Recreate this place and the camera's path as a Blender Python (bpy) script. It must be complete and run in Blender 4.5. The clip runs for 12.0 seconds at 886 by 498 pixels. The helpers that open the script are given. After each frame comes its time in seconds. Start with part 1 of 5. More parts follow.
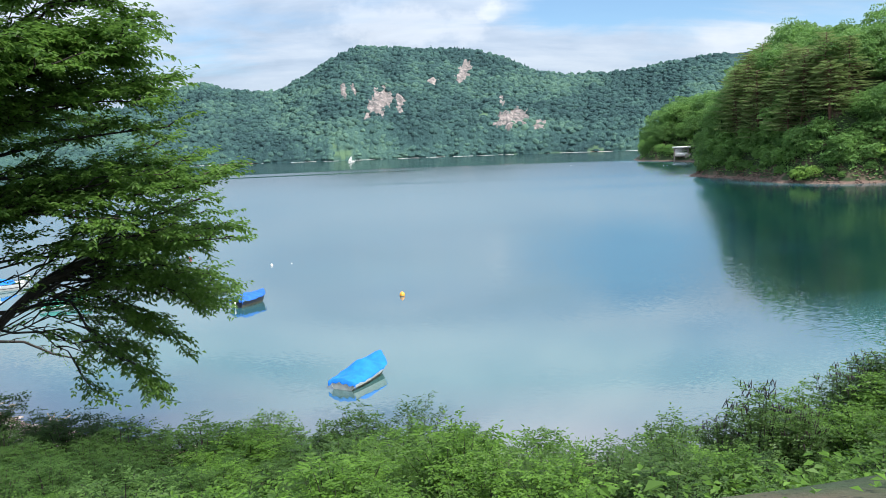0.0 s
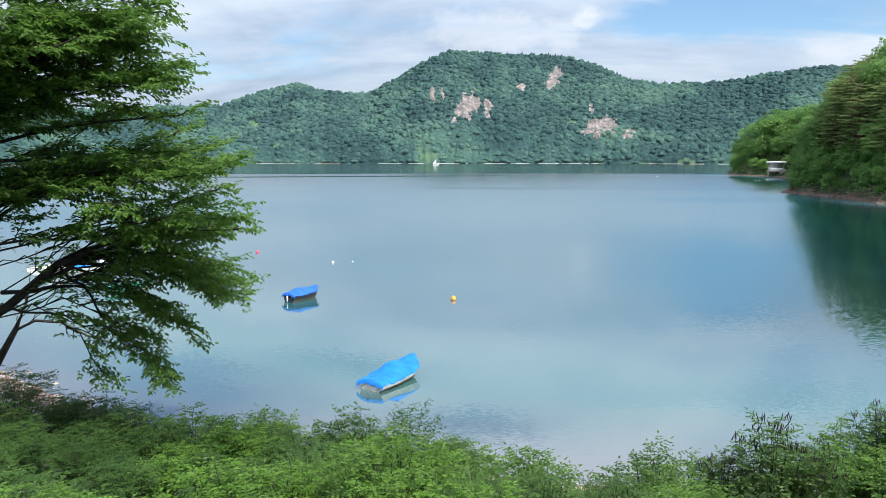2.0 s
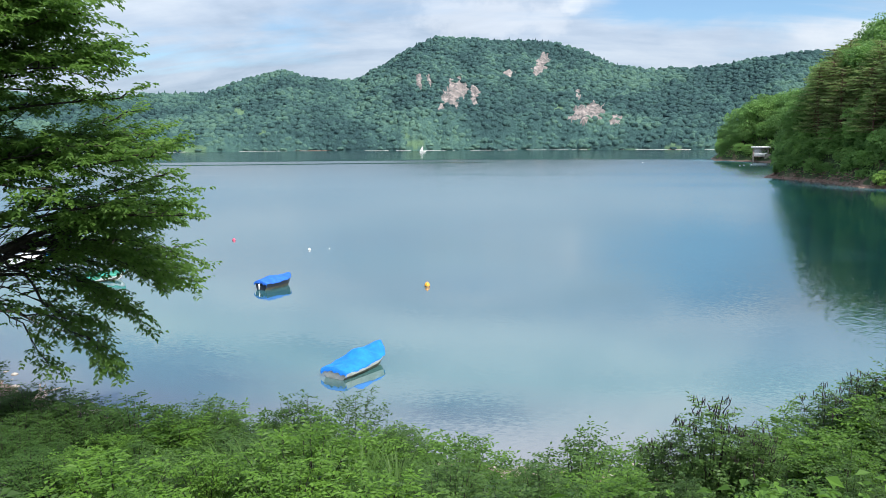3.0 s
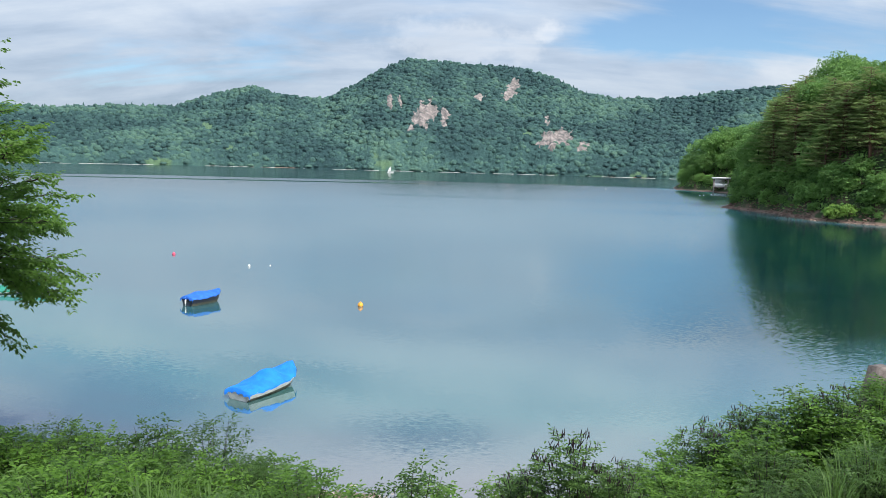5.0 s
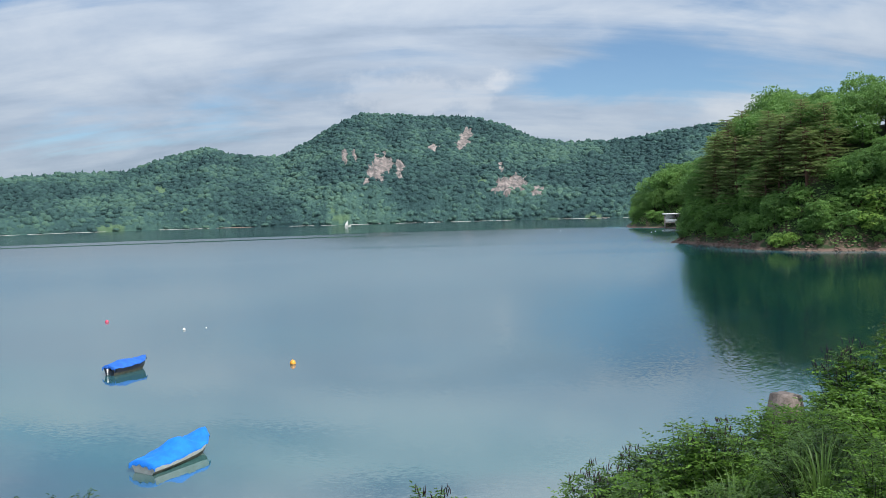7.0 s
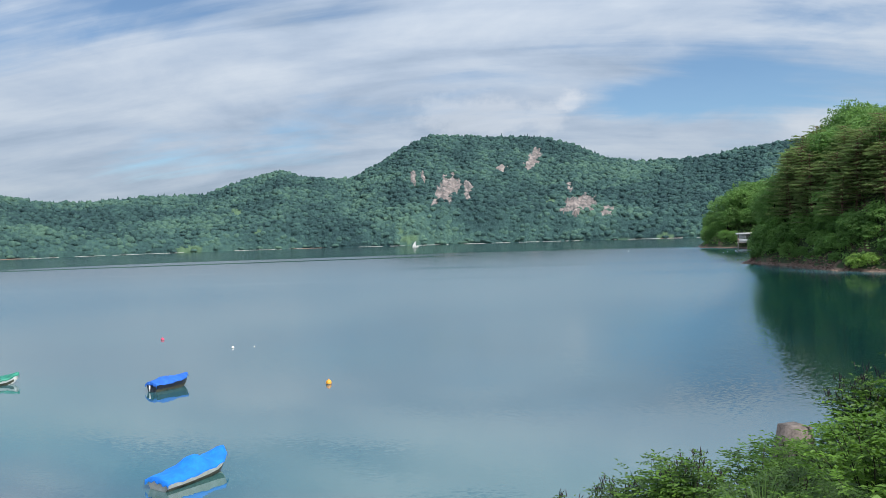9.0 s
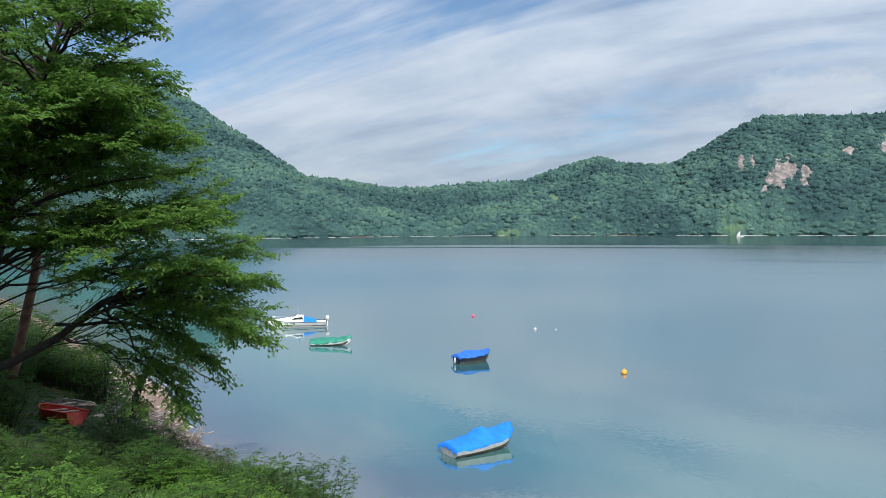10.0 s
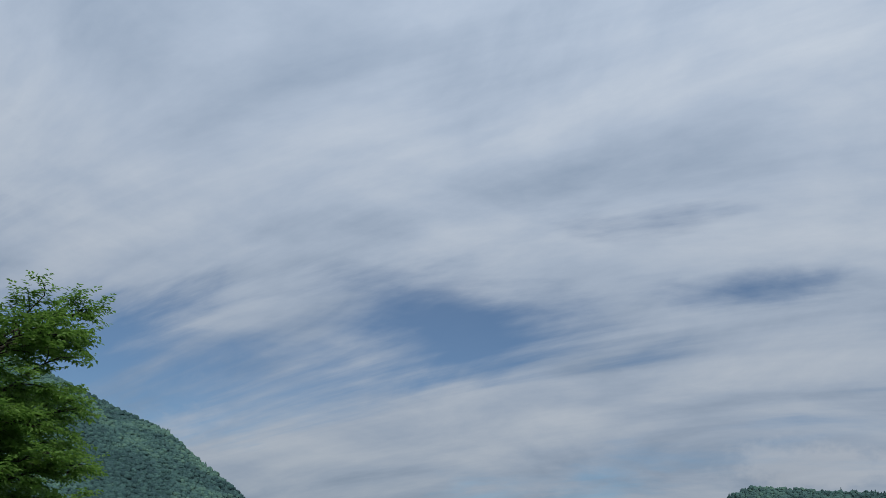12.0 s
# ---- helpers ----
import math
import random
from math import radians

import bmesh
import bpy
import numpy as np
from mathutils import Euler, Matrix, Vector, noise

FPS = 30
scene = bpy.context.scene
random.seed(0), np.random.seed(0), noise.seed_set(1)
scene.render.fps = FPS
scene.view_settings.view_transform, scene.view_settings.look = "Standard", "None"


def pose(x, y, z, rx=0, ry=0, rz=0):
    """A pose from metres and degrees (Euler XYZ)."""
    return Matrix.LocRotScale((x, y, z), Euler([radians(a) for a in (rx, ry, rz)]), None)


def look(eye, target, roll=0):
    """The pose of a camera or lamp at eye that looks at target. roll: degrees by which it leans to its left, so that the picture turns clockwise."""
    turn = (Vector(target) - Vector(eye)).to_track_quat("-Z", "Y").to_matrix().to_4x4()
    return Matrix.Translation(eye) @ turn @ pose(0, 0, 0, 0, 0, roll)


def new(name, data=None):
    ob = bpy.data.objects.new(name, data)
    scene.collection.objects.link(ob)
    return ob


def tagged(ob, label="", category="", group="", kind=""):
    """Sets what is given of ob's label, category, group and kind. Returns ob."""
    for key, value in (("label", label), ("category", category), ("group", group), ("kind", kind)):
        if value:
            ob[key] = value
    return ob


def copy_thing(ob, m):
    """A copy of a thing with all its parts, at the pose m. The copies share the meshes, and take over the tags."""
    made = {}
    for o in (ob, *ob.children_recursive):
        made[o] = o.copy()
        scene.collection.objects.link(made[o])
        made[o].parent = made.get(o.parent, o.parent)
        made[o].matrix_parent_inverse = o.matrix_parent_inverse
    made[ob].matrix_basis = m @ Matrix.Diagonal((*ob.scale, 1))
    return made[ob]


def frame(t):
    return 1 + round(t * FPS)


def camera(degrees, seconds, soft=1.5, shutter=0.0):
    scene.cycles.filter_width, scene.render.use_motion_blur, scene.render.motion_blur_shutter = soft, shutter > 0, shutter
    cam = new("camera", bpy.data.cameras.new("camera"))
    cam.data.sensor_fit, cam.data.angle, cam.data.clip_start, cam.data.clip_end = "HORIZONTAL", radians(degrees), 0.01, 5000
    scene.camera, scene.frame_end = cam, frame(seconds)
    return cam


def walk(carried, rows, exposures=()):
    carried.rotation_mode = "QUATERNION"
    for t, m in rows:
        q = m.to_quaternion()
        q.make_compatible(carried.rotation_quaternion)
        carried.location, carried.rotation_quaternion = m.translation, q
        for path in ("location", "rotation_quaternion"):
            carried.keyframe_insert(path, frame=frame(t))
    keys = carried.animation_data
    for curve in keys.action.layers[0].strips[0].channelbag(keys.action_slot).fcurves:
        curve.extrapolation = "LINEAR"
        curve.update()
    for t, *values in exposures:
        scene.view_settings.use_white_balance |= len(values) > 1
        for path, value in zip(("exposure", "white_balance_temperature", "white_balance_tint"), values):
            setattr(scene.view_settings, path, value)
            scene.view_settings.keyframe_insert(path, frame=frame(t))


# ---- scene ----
cam = camera(61.5, 12.0, soft=0.75)
PATH = [
    (0.0, (3.9, -3.426, 11.271), (3.919, -1.446, 10.987), -2.1),
    (0.5, (4.434, -3.254, 11.229), (4.282, -1.277, 10.968), 0.5),
    (1.0, (4.951, -2.919, 11.154), (4.794, -0.943, 10.883), 1.4),
    (1.5, (5.506, -2.7, 11.104), (5.3, -0.728, 10.842), 1.0),
    (2.0, (6.013, -2.422, 11.019), (5.81, -0.45, 10.753), -0.1),
    (2.5, (6.613, -2.18, 10.95), (6.423, -0.209, 10.674), -0.2),
    (3.0, (7.139, -1.958, 10.885), (6.965, 0.012, 10.585), -0.4),
    (4.8, (9.261, -1.019, 10.707), (9.173, 0.959, 10.428), 1.0),
    (5.0, (9.483, -0.802, 10.688), (9.391, 1.181, 10.446), 1.5),
    (5.5, (10.016, -0.464, 10.618), (9.995, 1.529, 10.448), 1.0),
    (6.0, (10.609, -0.311, 10.596), (10.597, 1.687, 10.498), -1.3),
    (6.5, (11.191, -0.144, 10.561), (11.191, 1.855, 10.474), -1.9),
    (7.0, (11.768, 0.07, 10.517), (11.773, 2.067, 10.408), -1.6),
    (9.0, (14.16, 0.756, 10.359), (13.977, 2.747, 10.311), -1.8),
    (9.5, (14.655, 1.108, 10.335), (13.972, 2.987, 10.276), -1.2),
    (10.0, (15.107, 1.521, 10.282), (14.131, 3.265, 10.214), -0.5),
    (10.5, (15.602, 1.854, 10.212), (14.514, 3.53, 10.294), 1.5),
    (10.8, (15.956, 2.048, 10.191), (14.932, 3.735, 10.516), 3.6),
    (11.0, (16.189, 2.176, 10.183), (15.284, 3.881, 10.705), 4.8),
    (11.5, (16.645, 2.416, 10.226), (15.788, 4.043, 11.012), 2.0),
    (12.0, (17.079, 2.741, 10.232), (16.202, 4.336, 11.061), 3.1),
]
EXPOSURES = [(0.0, 0.64), (3.0, 0.55), (4.6, 0.47), (5.6, 0.31), (7.2, 0.16), (9.0, 0.17), (9.8, 0.20), (10.4, 0.30), (11.4, -0.33), (12.0, -0.46)]
walk(cam, [(t, look(eye, target, roll)) for t, eye, target, roll in PATH], EXPOSURES)

# ---- light: bright, thinly overcast day ----
SUN_ELEV, SUN_AZ = 56.0, 130.0            # azimuth clockwise from +y
sun_way = Vector((math.sin(radians(SUN_AZ)) * math.cos(radians(SUN_ELEV)), math.cos(radians(SUN_AZ)) * math.cos(radians(SUN_ELEV)), math.sin(radians(SUN_ELEV))))
sun = new("sun", bpy.data.lights.new("sun", "SUN"))
sun.data.energy, sun.data.angle, sun.data.color = 4.4, radians(2.5), (1.0, 0.96, 0.9)
sun.matrix_world = look(sun_way * 100, (0, 0, 0))


class Nodes:
    """A short hand for building node trees."""
    def __init__(self, tree):
        self.t = tree
        tree.nodes.clear()

    def add(self, kind, **sets):
        n = self.t.nodes.new(kind)
        for k, v in sets.items():
            self.put(n.inputs[k], v)
        return n

    def put(self, socket, v):
        if isinstance(v, bpy.types.NodeSocket):
            self.t.links.new(v, socket)
        else:
            socket.default_value = v

    def math(self, op, a, b=0.0, clamp=False):
        n = self.t.nodes.new("ShaderNodeMath")
        n.operation, n.use_clamp = op, clamp
        self.put(n.inputs[0], a)
        self.put(n.inputs[1], b)
        return n.outputs[0]

    def ramp(self, fac, stops):
        n = self.t.nodes.new("ShaderNodeValToRGB")
        self.put(n.inputs[0], fac)
        while len(n.color_ramp.elements) < len(stops):
            n.color_ramp.elements.new(0.5)
        for e, (p, c) in zip(n.color_ramp.elements, stops):
            e.position, e.color = p, (*c, 1) if len(c) == 3 else c
        return n.outputs[0]

    def grey(self, fac, a, b):
        n = self.t.nodes.new("ShaderNodeMapRange")
        n.interpolation_type = "SMOOTHSTEP"
        self.put(n.inputs[0], fac)
        n.inputs[1].default_value, n.inputs[2].default_value = a, b
        return n.outputs[0]

    def mix(self, fac, a, b, blend="MIX"):
        n = self.t.nodes.new("ShaderNodeMix")
        n.data_type, n.blend_type = "RGBA", blend
        self.put(n.inputs[0], fac)
        self.put(n.inputs[6], a if isinstance(a, bpy.types.NodeSocket) else (*a, 1))
        self.put(n.inputs[7], b if isinstance(b, bpy.types.NodeSocket) else (*b, 1))
        return n.outputs[2]

    def noise(self, vec, scale, detail=4.0, rough=0.55, distort=0.0):
        n = self.add("ShaderNodeTexNoise", Scale=scale, Detail=detail, Roughness=rough, Distortion=distort)
        if vec is not None:
            self.put(n.inputs["Vector"], vec)
        return n.outputs[0]

    def attribute(self, name):
        n = self.t.nodes.new("ShaderNodeAttribute")
        n.attribute_name = name
        return n.outputs["Fac"]

    def scaled(self, vec, scale, loc=(0, 0, 0), rot=(0, 0, 0)):
        n = self.add("ShaderNodeMapping", Scale=scale, Location=loc, Rotation=rot)
        self.put(n.inputs["Vector"], vec)
        return n.outputs[0]


world = bpy.data.worlds.new("sky")
scene.world = world
world.use_nodes = True
W = Nodes(world.node_tree)
way = W.add("ShaderNodeTexCoord").outputs["Generated"]
sky = W.add("ShaderNodeTexSky")
sky.sky_type, sky.sun_disc, sky.sun_elevation, sky.sun_rotation = "NISHITA", False, radians(SUN_ELEV), radians(SUN_AZ)
sky.altitude, sky.air_density, sky.dust_density, sky.ozone_density = 300.0, 1.0, 0.3, 1.6
sep = W.add("ShaderNodeSeparateXYZ", Vector=way)
up = W.math("ADD", W.math("MAXIMUM", sep.outputs[2], 0.0), 0.27)
flat = W.add("ShaderNodeCombineXYZ", X=W.math("DIVIDE", sep.outputs[0], up), Y=W.math("DIVIDE", sep.outputs[1], up), Z=0.0).outputs[0]
banks = W.noise(W.scaled(flat, (0.75, 1.45, 1), (3.1, 1.7, 0), (0, 0, radians(-13))), 1.0, 8.0, 0.53, 0.55)
wisps = W.noise(W.scaled(flat, (1.0, 2.0, 1), (7.7, 2.2, 0), (0, 0, radians(-20))), 1.6, 7.0, 0.55, 0.9)
streaks = W.noise(W.scaled(flat, (0.55, 3.4, 1), (2.3, 5.1, 0), (0, 0, radians(-9))), 1.1, 7.0, 0.56, 0.5)
round_ = W.math("SQRT", W.math("ADD", W.math("MULTIPLY", sep.outputs[0], sep.outputs[0]), W.math("MULTIPLY", sep.outputs[1], sep.outputs[1])))
side_, ahead_ = W.math("DIVIDE", sep.outputs[0], round_), W.grey(sep.outputs[1], 0.0, 0.2)


def about(bearing, height, wide, tall, ragged=0.0):
    """One in the middle of a region of the sky (sines of its angles), falling to nought at its edge."""
    a = W.math("DIVIDE", W.math("SUBTRACT", side_, bearing), wide)
    b = W.math("DIVIDE", W.math("SUBTRACT", sep.outputs[2], height), tall)
    d = W.math("SQRT", W.math("ADD", W.math("MULTIPLY", a, a), W.math("MULTIPLY", b, b)))
    if ragged:
        d = W.math("ADD", d, W.math("MULTIPLY", W.math("SUBTRACT", W.noise(W.scaled(way, (24, 24, 30)), 1.0, 6.0, 0.6), 0.5), ragged))
    return W.math("MULTIPLY", W.grey(d, 1.0, 0.35 if ragged else 0.0), ahead_)


cover = W.math("ADD", W.math("ADD", W.math("MULTIPLY", banks, 0.50), W.math("MULTIPLY", wisps, 0.24)), W.math("MULTIPLY", streaks, 0.26))
cover = W.math("ADD", cover, W.math("MULTIPLY", W.grey(sep.outputs[2], 0.22, 0.62), 0.11))
cover = W.math("ADD", cover, W.math("MULTIPLY", W.grey(sep.outputs[2], 0.17, 0.05), 0.10))
cover = W.math("SUBTRACT", cover, W.math("MULTIPLY", about(0.24, 0.165, 0.19, 0.055), 0.16))       # a clear gap low over the far woods
cover = W.math("SUBTRACT", cover, W.math("MULTIPLY", about(-0.47, 0.315, 0.15, 0.06), 0.11))
cover = W.math("SUBTRACT", cover, W.math("MULTIPLY", about(-0.05, 0.355, 0.20, 0.045), 0.12))
cover = W.math("ADD", cover, W.math("MULTIPLY", about(-0.72, 0.36, 0.2, 0.14), 0.10))
veil = W.math("ADD", 0.09, W.math("MULTIPLY", W.grey(cover, 0.39, 0.53), 0.91))
shade = W.noise(W.scaled(flat, (1.0, 1.6, 1), (1.3, 9.4, 0)), 1.7, 7.0, 0.58, 0.3)
shade = W.math("ADD", W.math("MULTIPLY", shade, 0.62), W.math("MULTIPLY", streaks, 0.38))
cloud = W.ramp(shade, [(0.34, (0.40, 0.51, 0.67)), (0.49, (0.60, 0.71, 0.87)), (0.66, (0.84, 0.92, 1.02))])
blue = W.add("ShaderNodeBackground", Color=W.mix(1.0, sky.outputs[0], (0.80, 0.99, 1.12), "MULTIPLY"), Strength=0.095)
white = W.add("ShaderNodeBackground", Color=cloud, Strength=W.math("ADD", 0.57, W.math("MULTIPLY", sep.outputs[2], 0.78)))
heap = W.noise(W.scaled(way, (5.0, 5.0, 7.5), (0.7, 0.2, 0.4)), 1.0, 7.0, 0.55, 0.2)
low_sky = W.math("MULTIPLY", W.grey(sep.outputs[2], 0.07, 0.12), W.grey(sep.outputs[2], 0.30, 0.18))
heap = W.math("MULTIPLY", W.math("MULTIPLY", W.grey(heap, 0.58, 0.70), low_sky), 0.6)
for spot in ((0.080, 0.160, 0.026, 0.022), (0.050, 0.146, 0.060, 0.026), (-0.04, 0.15, 0.13, 0.035)):
    heap = W.math("MAXIMUM", heap, W.math("MULTIPLY", about(*spot, 1.9), 0.85 if spot[2] < 0.05 else 0.5))
cloud_lit = W.mix(W.math("MULTIPLY", heap, 0.8), cloud, (1.02, 1.05, 1.10))
veil = W.math("MAXIMUM", veil, W.math("MULTIPLY", heap, 0.9))
W.put(white.inputs[0], cloud_lit)
both = W.add("ShaderNodeMixShader", Fac=W.math("MULTIPLY", veil, 0.93))
W.put(both.inputs[1], blue.outputs[0])
W.put(both.inputs[2], white.outputs[0])
W.put(W.add("ShaderNodeOutputWorld").inputs[0], both.outputs[0])


# ---- materials ----
def material(name):
    m = bpy.data.materials.new(name)
    m.use_nodes = True
    return m, Nodes(m.node_tree)


def finish(N, shader):
    N.put(N.add("ShaderNodeOutputMaterial").inputs[0], shader)


def bumped(N, height, strength, distance):
    return N.add("ShaderNodeBump", Height=height, Strength=strength, Distance=distance).outputs[0]


def plain(name, dark, light, scale=6.0, rough=0.6, bump=0.2, metal=0.0, fine=8.0, dist=0.01, space="Object"):
    """A painted or natural surface: blotches, grain and fine relief."""
    m, N = material(name)
    co = N.add("ShaderNodeTexCoord").outputs[space]
    big, small = N.noise(co, scale, 5.0), N.noise(co, scale * fine, 4.0, 0.65)
    tone = N.math("ADD", N.math("MULTIPLY", big, 0.65), N.math("MULTIPLY", small, 0.35))
    col = N.mix(N.grey(tone, 0.35, 0.65), dark, light)
    p = N.add("ShaderNodeBsdfPrincipled", **{"Base Color": col, "Roughness": rough, "Metallic": metal})
    N.put(p.inputs["Roughness"], N.math("ADD", rough - 0.08, N.math("MULTIPLY", small, 0.16)))
    N.put(p.inputs["Normal"], bumped(N, tone, bump, dist))
    finish(N, p.outputs[0])
    return m


def leafy(name, dark, light, glow=0.3, patch=0.5, rough=0.5, own=0.25):
    """Leaves: every leaf its own tone, every plant its own, light passing through."""
    m, N = material(name)
    geo = N.add("ShaderNodeNewGeometry")
    obj = N.add("ShaderNodeObjectInfo")
    co = N.add("ShaderNodeTexCoord").outputs["Object"]
    drift = N.noise(co, patch, 3.0)
    f = N.math("ADD", N.math("MULTIPLY", geo.outputs["Random Per Island"], 0.56 * (1 - own)), N.math("MULTIPLY", N.grey(drift, 0.3, 0.7), 0.44 * (1 - own)))
    f = N.math("ADD", f, N.math("MULTIPLY", obj.outputs["Random"], own))
    col = N.mix(f, dark, light)
    p = N.add("ShaderNodeBsdfPrincipled", **{"Base Color": col, "Roughness": rough})
    p.inputs["Specular IOR Level"].default_value = 0.22
    tr = N.add("ShaderNodeBsdfTranslucent", Color=N.mix(0.5, col, tuple(min(1, c * 1.6) for c in light)))
    mx = N.add("ShaderNodeMixShader", Fac=glow)
    N.put(mx.inputs[1], p.outputs[0])
    N.put(mx.inputs[2], tr.outputs[0])
    finish(N, mx.outputs[0])
    return m


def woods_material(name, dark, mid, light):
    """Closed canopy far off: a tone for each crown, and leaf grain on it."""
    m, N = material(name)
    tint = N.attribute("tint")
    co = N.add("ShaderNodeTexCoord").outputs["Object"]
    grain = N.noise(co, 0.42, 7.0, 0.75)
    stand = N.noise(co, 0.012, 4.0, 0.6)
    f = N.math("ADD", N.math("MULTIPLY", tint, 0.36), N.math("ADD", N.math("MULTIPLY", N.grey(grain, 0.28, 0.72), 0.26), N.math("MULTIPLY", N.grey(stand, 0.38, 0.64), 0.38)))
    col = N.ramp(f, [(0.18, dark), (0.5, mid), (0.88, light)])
    # clearings, their grass colours dulled by the same painted haze
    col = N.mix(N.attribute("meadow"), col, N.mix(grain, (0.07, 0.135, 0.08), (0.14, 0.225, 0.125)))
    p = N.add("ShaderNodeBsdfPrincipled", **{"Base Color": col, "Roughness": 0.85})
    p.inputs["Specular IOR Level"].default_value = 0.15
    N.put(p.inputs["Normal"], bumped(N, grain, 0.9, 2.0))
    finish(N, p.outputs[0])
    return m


def rock_material(name, dark, mid, light, scale=0.08):
    m, N = material(name)
    co = N.add("ShaderNodeTexCoord").outputs["Object"]
    streak = N.noise(N.scaled(co, (1, 1, 0.22)), scale, 6.0, 0.62, 0.6)
    crack = N.noise(co, scale * 7, 6.0, 0.7)
    f = N.math("ADD", N.math("MULTIPLY", streak, 0.75), N.math("MULTIPLY", crack, 0.25))
    col = N.ramp(f, [(0.40, dark), (0.5, mid), (0.61, light)])
    p = N.add("ShaderNodeBsdfPrincipled", **{"Base Color": col, "Roughness": 0.9})
    N.put(p.inputs["Normal"], bumped(N, f, 0.8, 0.15 / scale))
    finish(N, p.outputs[0])
    return m


def water_material():
    m, N = material("lake_water")
    pos = N.add("ShaderNodeNewGeometry").outputs["Position"]
    depth = N.attribute("depth")
    cloudy = N.noise(N.scaled(pos, (0.05, 0.09, 0)), 1.0, 4.0, 0.55, 0.6)
    weed = N.noise(N.scaled(pos, (0.22, 0.45, 0)), 1.0, 5.0, 0.6, 0.5)
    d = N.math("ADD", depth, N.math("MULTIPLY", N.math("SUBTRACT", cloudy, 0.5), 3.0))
    # the last stop darkens the colour where headland and far hills mirror
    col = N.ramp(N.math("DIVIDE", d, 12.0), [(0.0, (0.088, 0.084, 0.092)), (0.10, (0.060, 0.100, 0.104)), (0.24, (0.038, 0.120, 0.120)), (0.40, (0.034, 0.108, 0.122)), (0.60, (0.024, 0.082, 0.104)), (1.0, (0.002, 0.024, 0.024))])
    col = N.mix(N.math("MULTIPLY", N.grey(weed, 0.50, 0.75), N.math("MULTIPLY", N.grey(depth, 4.0, 0.5), 0.45)), col, (0.07, 0.085, 0.09))
    # wind roughens the open lake in patches; the lee of the headland, the far margin and long slicks stay smooth
    xyz = N.add("ShaderNodeSeparateXYZ", Vector=pos)
    x, y = xyz.outputs[0], xyz.outputs[1]
    paws = N.grey(N.noise(N.scaled(pos, (0.014, 0.03, 0), (3.0, 0.4, 0)), 1.0, 4.0, 0.6, 0.8), 0.45, 0.68)
    lee = N.grey(N.math("SUBTRACT", N.math("MULTIPLY", N.math("SUBTRACT", x, 10.0), 0.943), N.math("MULTIPLY", y, 0.334)), -7.0, 4.0)
    out = N.math("SQRT", N.math("ADD", N.math("MULTIPLY", x, x), N.math("MULTIPLY", y, y)))
    edge = N.math("ADD", out, N.math("MULTIPLY", N.noise(N.scaled(pos, (0.006, 0.02, 0)), 1.0, 4.0), 60.0))
    slick = N.grey(N.noise(N.scaled(pos, (0.0016, 0.035, 0), (0.3, 2.1, 0), (0, 0, radians(2))), 1.0, 3.0, 0.5, 0.3), 0.60, 0.63)
    open_lake = N.math("MULTIPLY", N.math("MULTIPLY", N.grey(out, 45.0, 140.0), N.math("SUBTRACT", 1.0, lee)), N.grey(edge, 395.0, 365.0))
    open_lake = N.math("MULTIPLY", open_lake, N.math("SUBTRACT", 1.0, N.math("MULTIPLY", slick, 0.14)))
    wake = N.math("ABSOLUTE", N.math("SUBTRACT", y, N.math("ADD", N.math("MULTIPLY", x, 0.20), N.math("ADD", 304.0, N.math("MULTIPLY", N.noise(N.scaled(pos, (0.008, 0, 0)), 1.0, 2.0), 12.0)))))
    wake = N.math("MULTIPLY", N.grey(wake, 7.0, 3.5), N.grey(x, 10.0, -40.0))
    open_lake = N.math("MULTIPLY", open_lake, N.math("SUBTRACT", 1.0, wake))
    tilt = N.math("ADD", N.math("ADD", 0.045, N.math("MULTIPLY", paws, 0.06)), N.math("ADD", N.math("MULTIPLY", open_lake, 0.17), N.math("MULTIPLY", lee, 0.09)))
    waves = N.add("ShaderNodeTexNoise", Vector=N.scaled(pos, (1.1, 2.4, 0)), Scale=3.6, Detail=3.0, Roughness=0.6).outputs[1]
    slope = N.add("ShaderNodeVectorMath", **{})
    slope.operation = "SUBTRACT"
    N.put(slope.inputs[0], waves)
    slope.inputs[1].default_value = (0.5, 0.5, 0.5)
    flat_slope = N.add("ShaderNodeVectorMath")
    flat_slope.operation = "MULTIPLY"
    N.put(flat_slope.inputs[0], slope.outputs[0])
    N.put(flat_slope.inputs[1], N.add("ShaderNodeCombineXYZ", X=N.math("MULTIPLY", tilt, 0.6), Y=tilt, Z=0.0).outputs[0])
    lean = N.add("ShaderNodeVectorMath")
    lean.operation = "ADD"
    N.put(lean.inputs[0], flat_slope.outputs[0])
    # the wind waves lean towards the near shore
    N.put(lean.inputs[1], N.add("ShaderNodeCombineXYZ", X=0.0, Y=N.math("MULTIPLY", open_lake, -0.085), Z=1.0).outputs[0])
    norm = N.add("ShaderNodeVectorMath")
    norm.operation = "NORMALIZE"
    N.put(norm.inputs[0], lean.outputs[0])
    p = N.add("ShaderNodeBsdfPrincipled", **{"Base Color": col, "IOR": 4.2, "Normal": norm.outputs[0]})
    N.put(p.inputs["Roughness"], N.math("ADD", N.math("ADD", 0.035, N.math("MULTIPLY", open_lake, 0.06)), N.math("MULTIPLY", N.grey(out, 250.0, 420.0), 0.10)))
    finish(N, p.outputs[0])
    return m


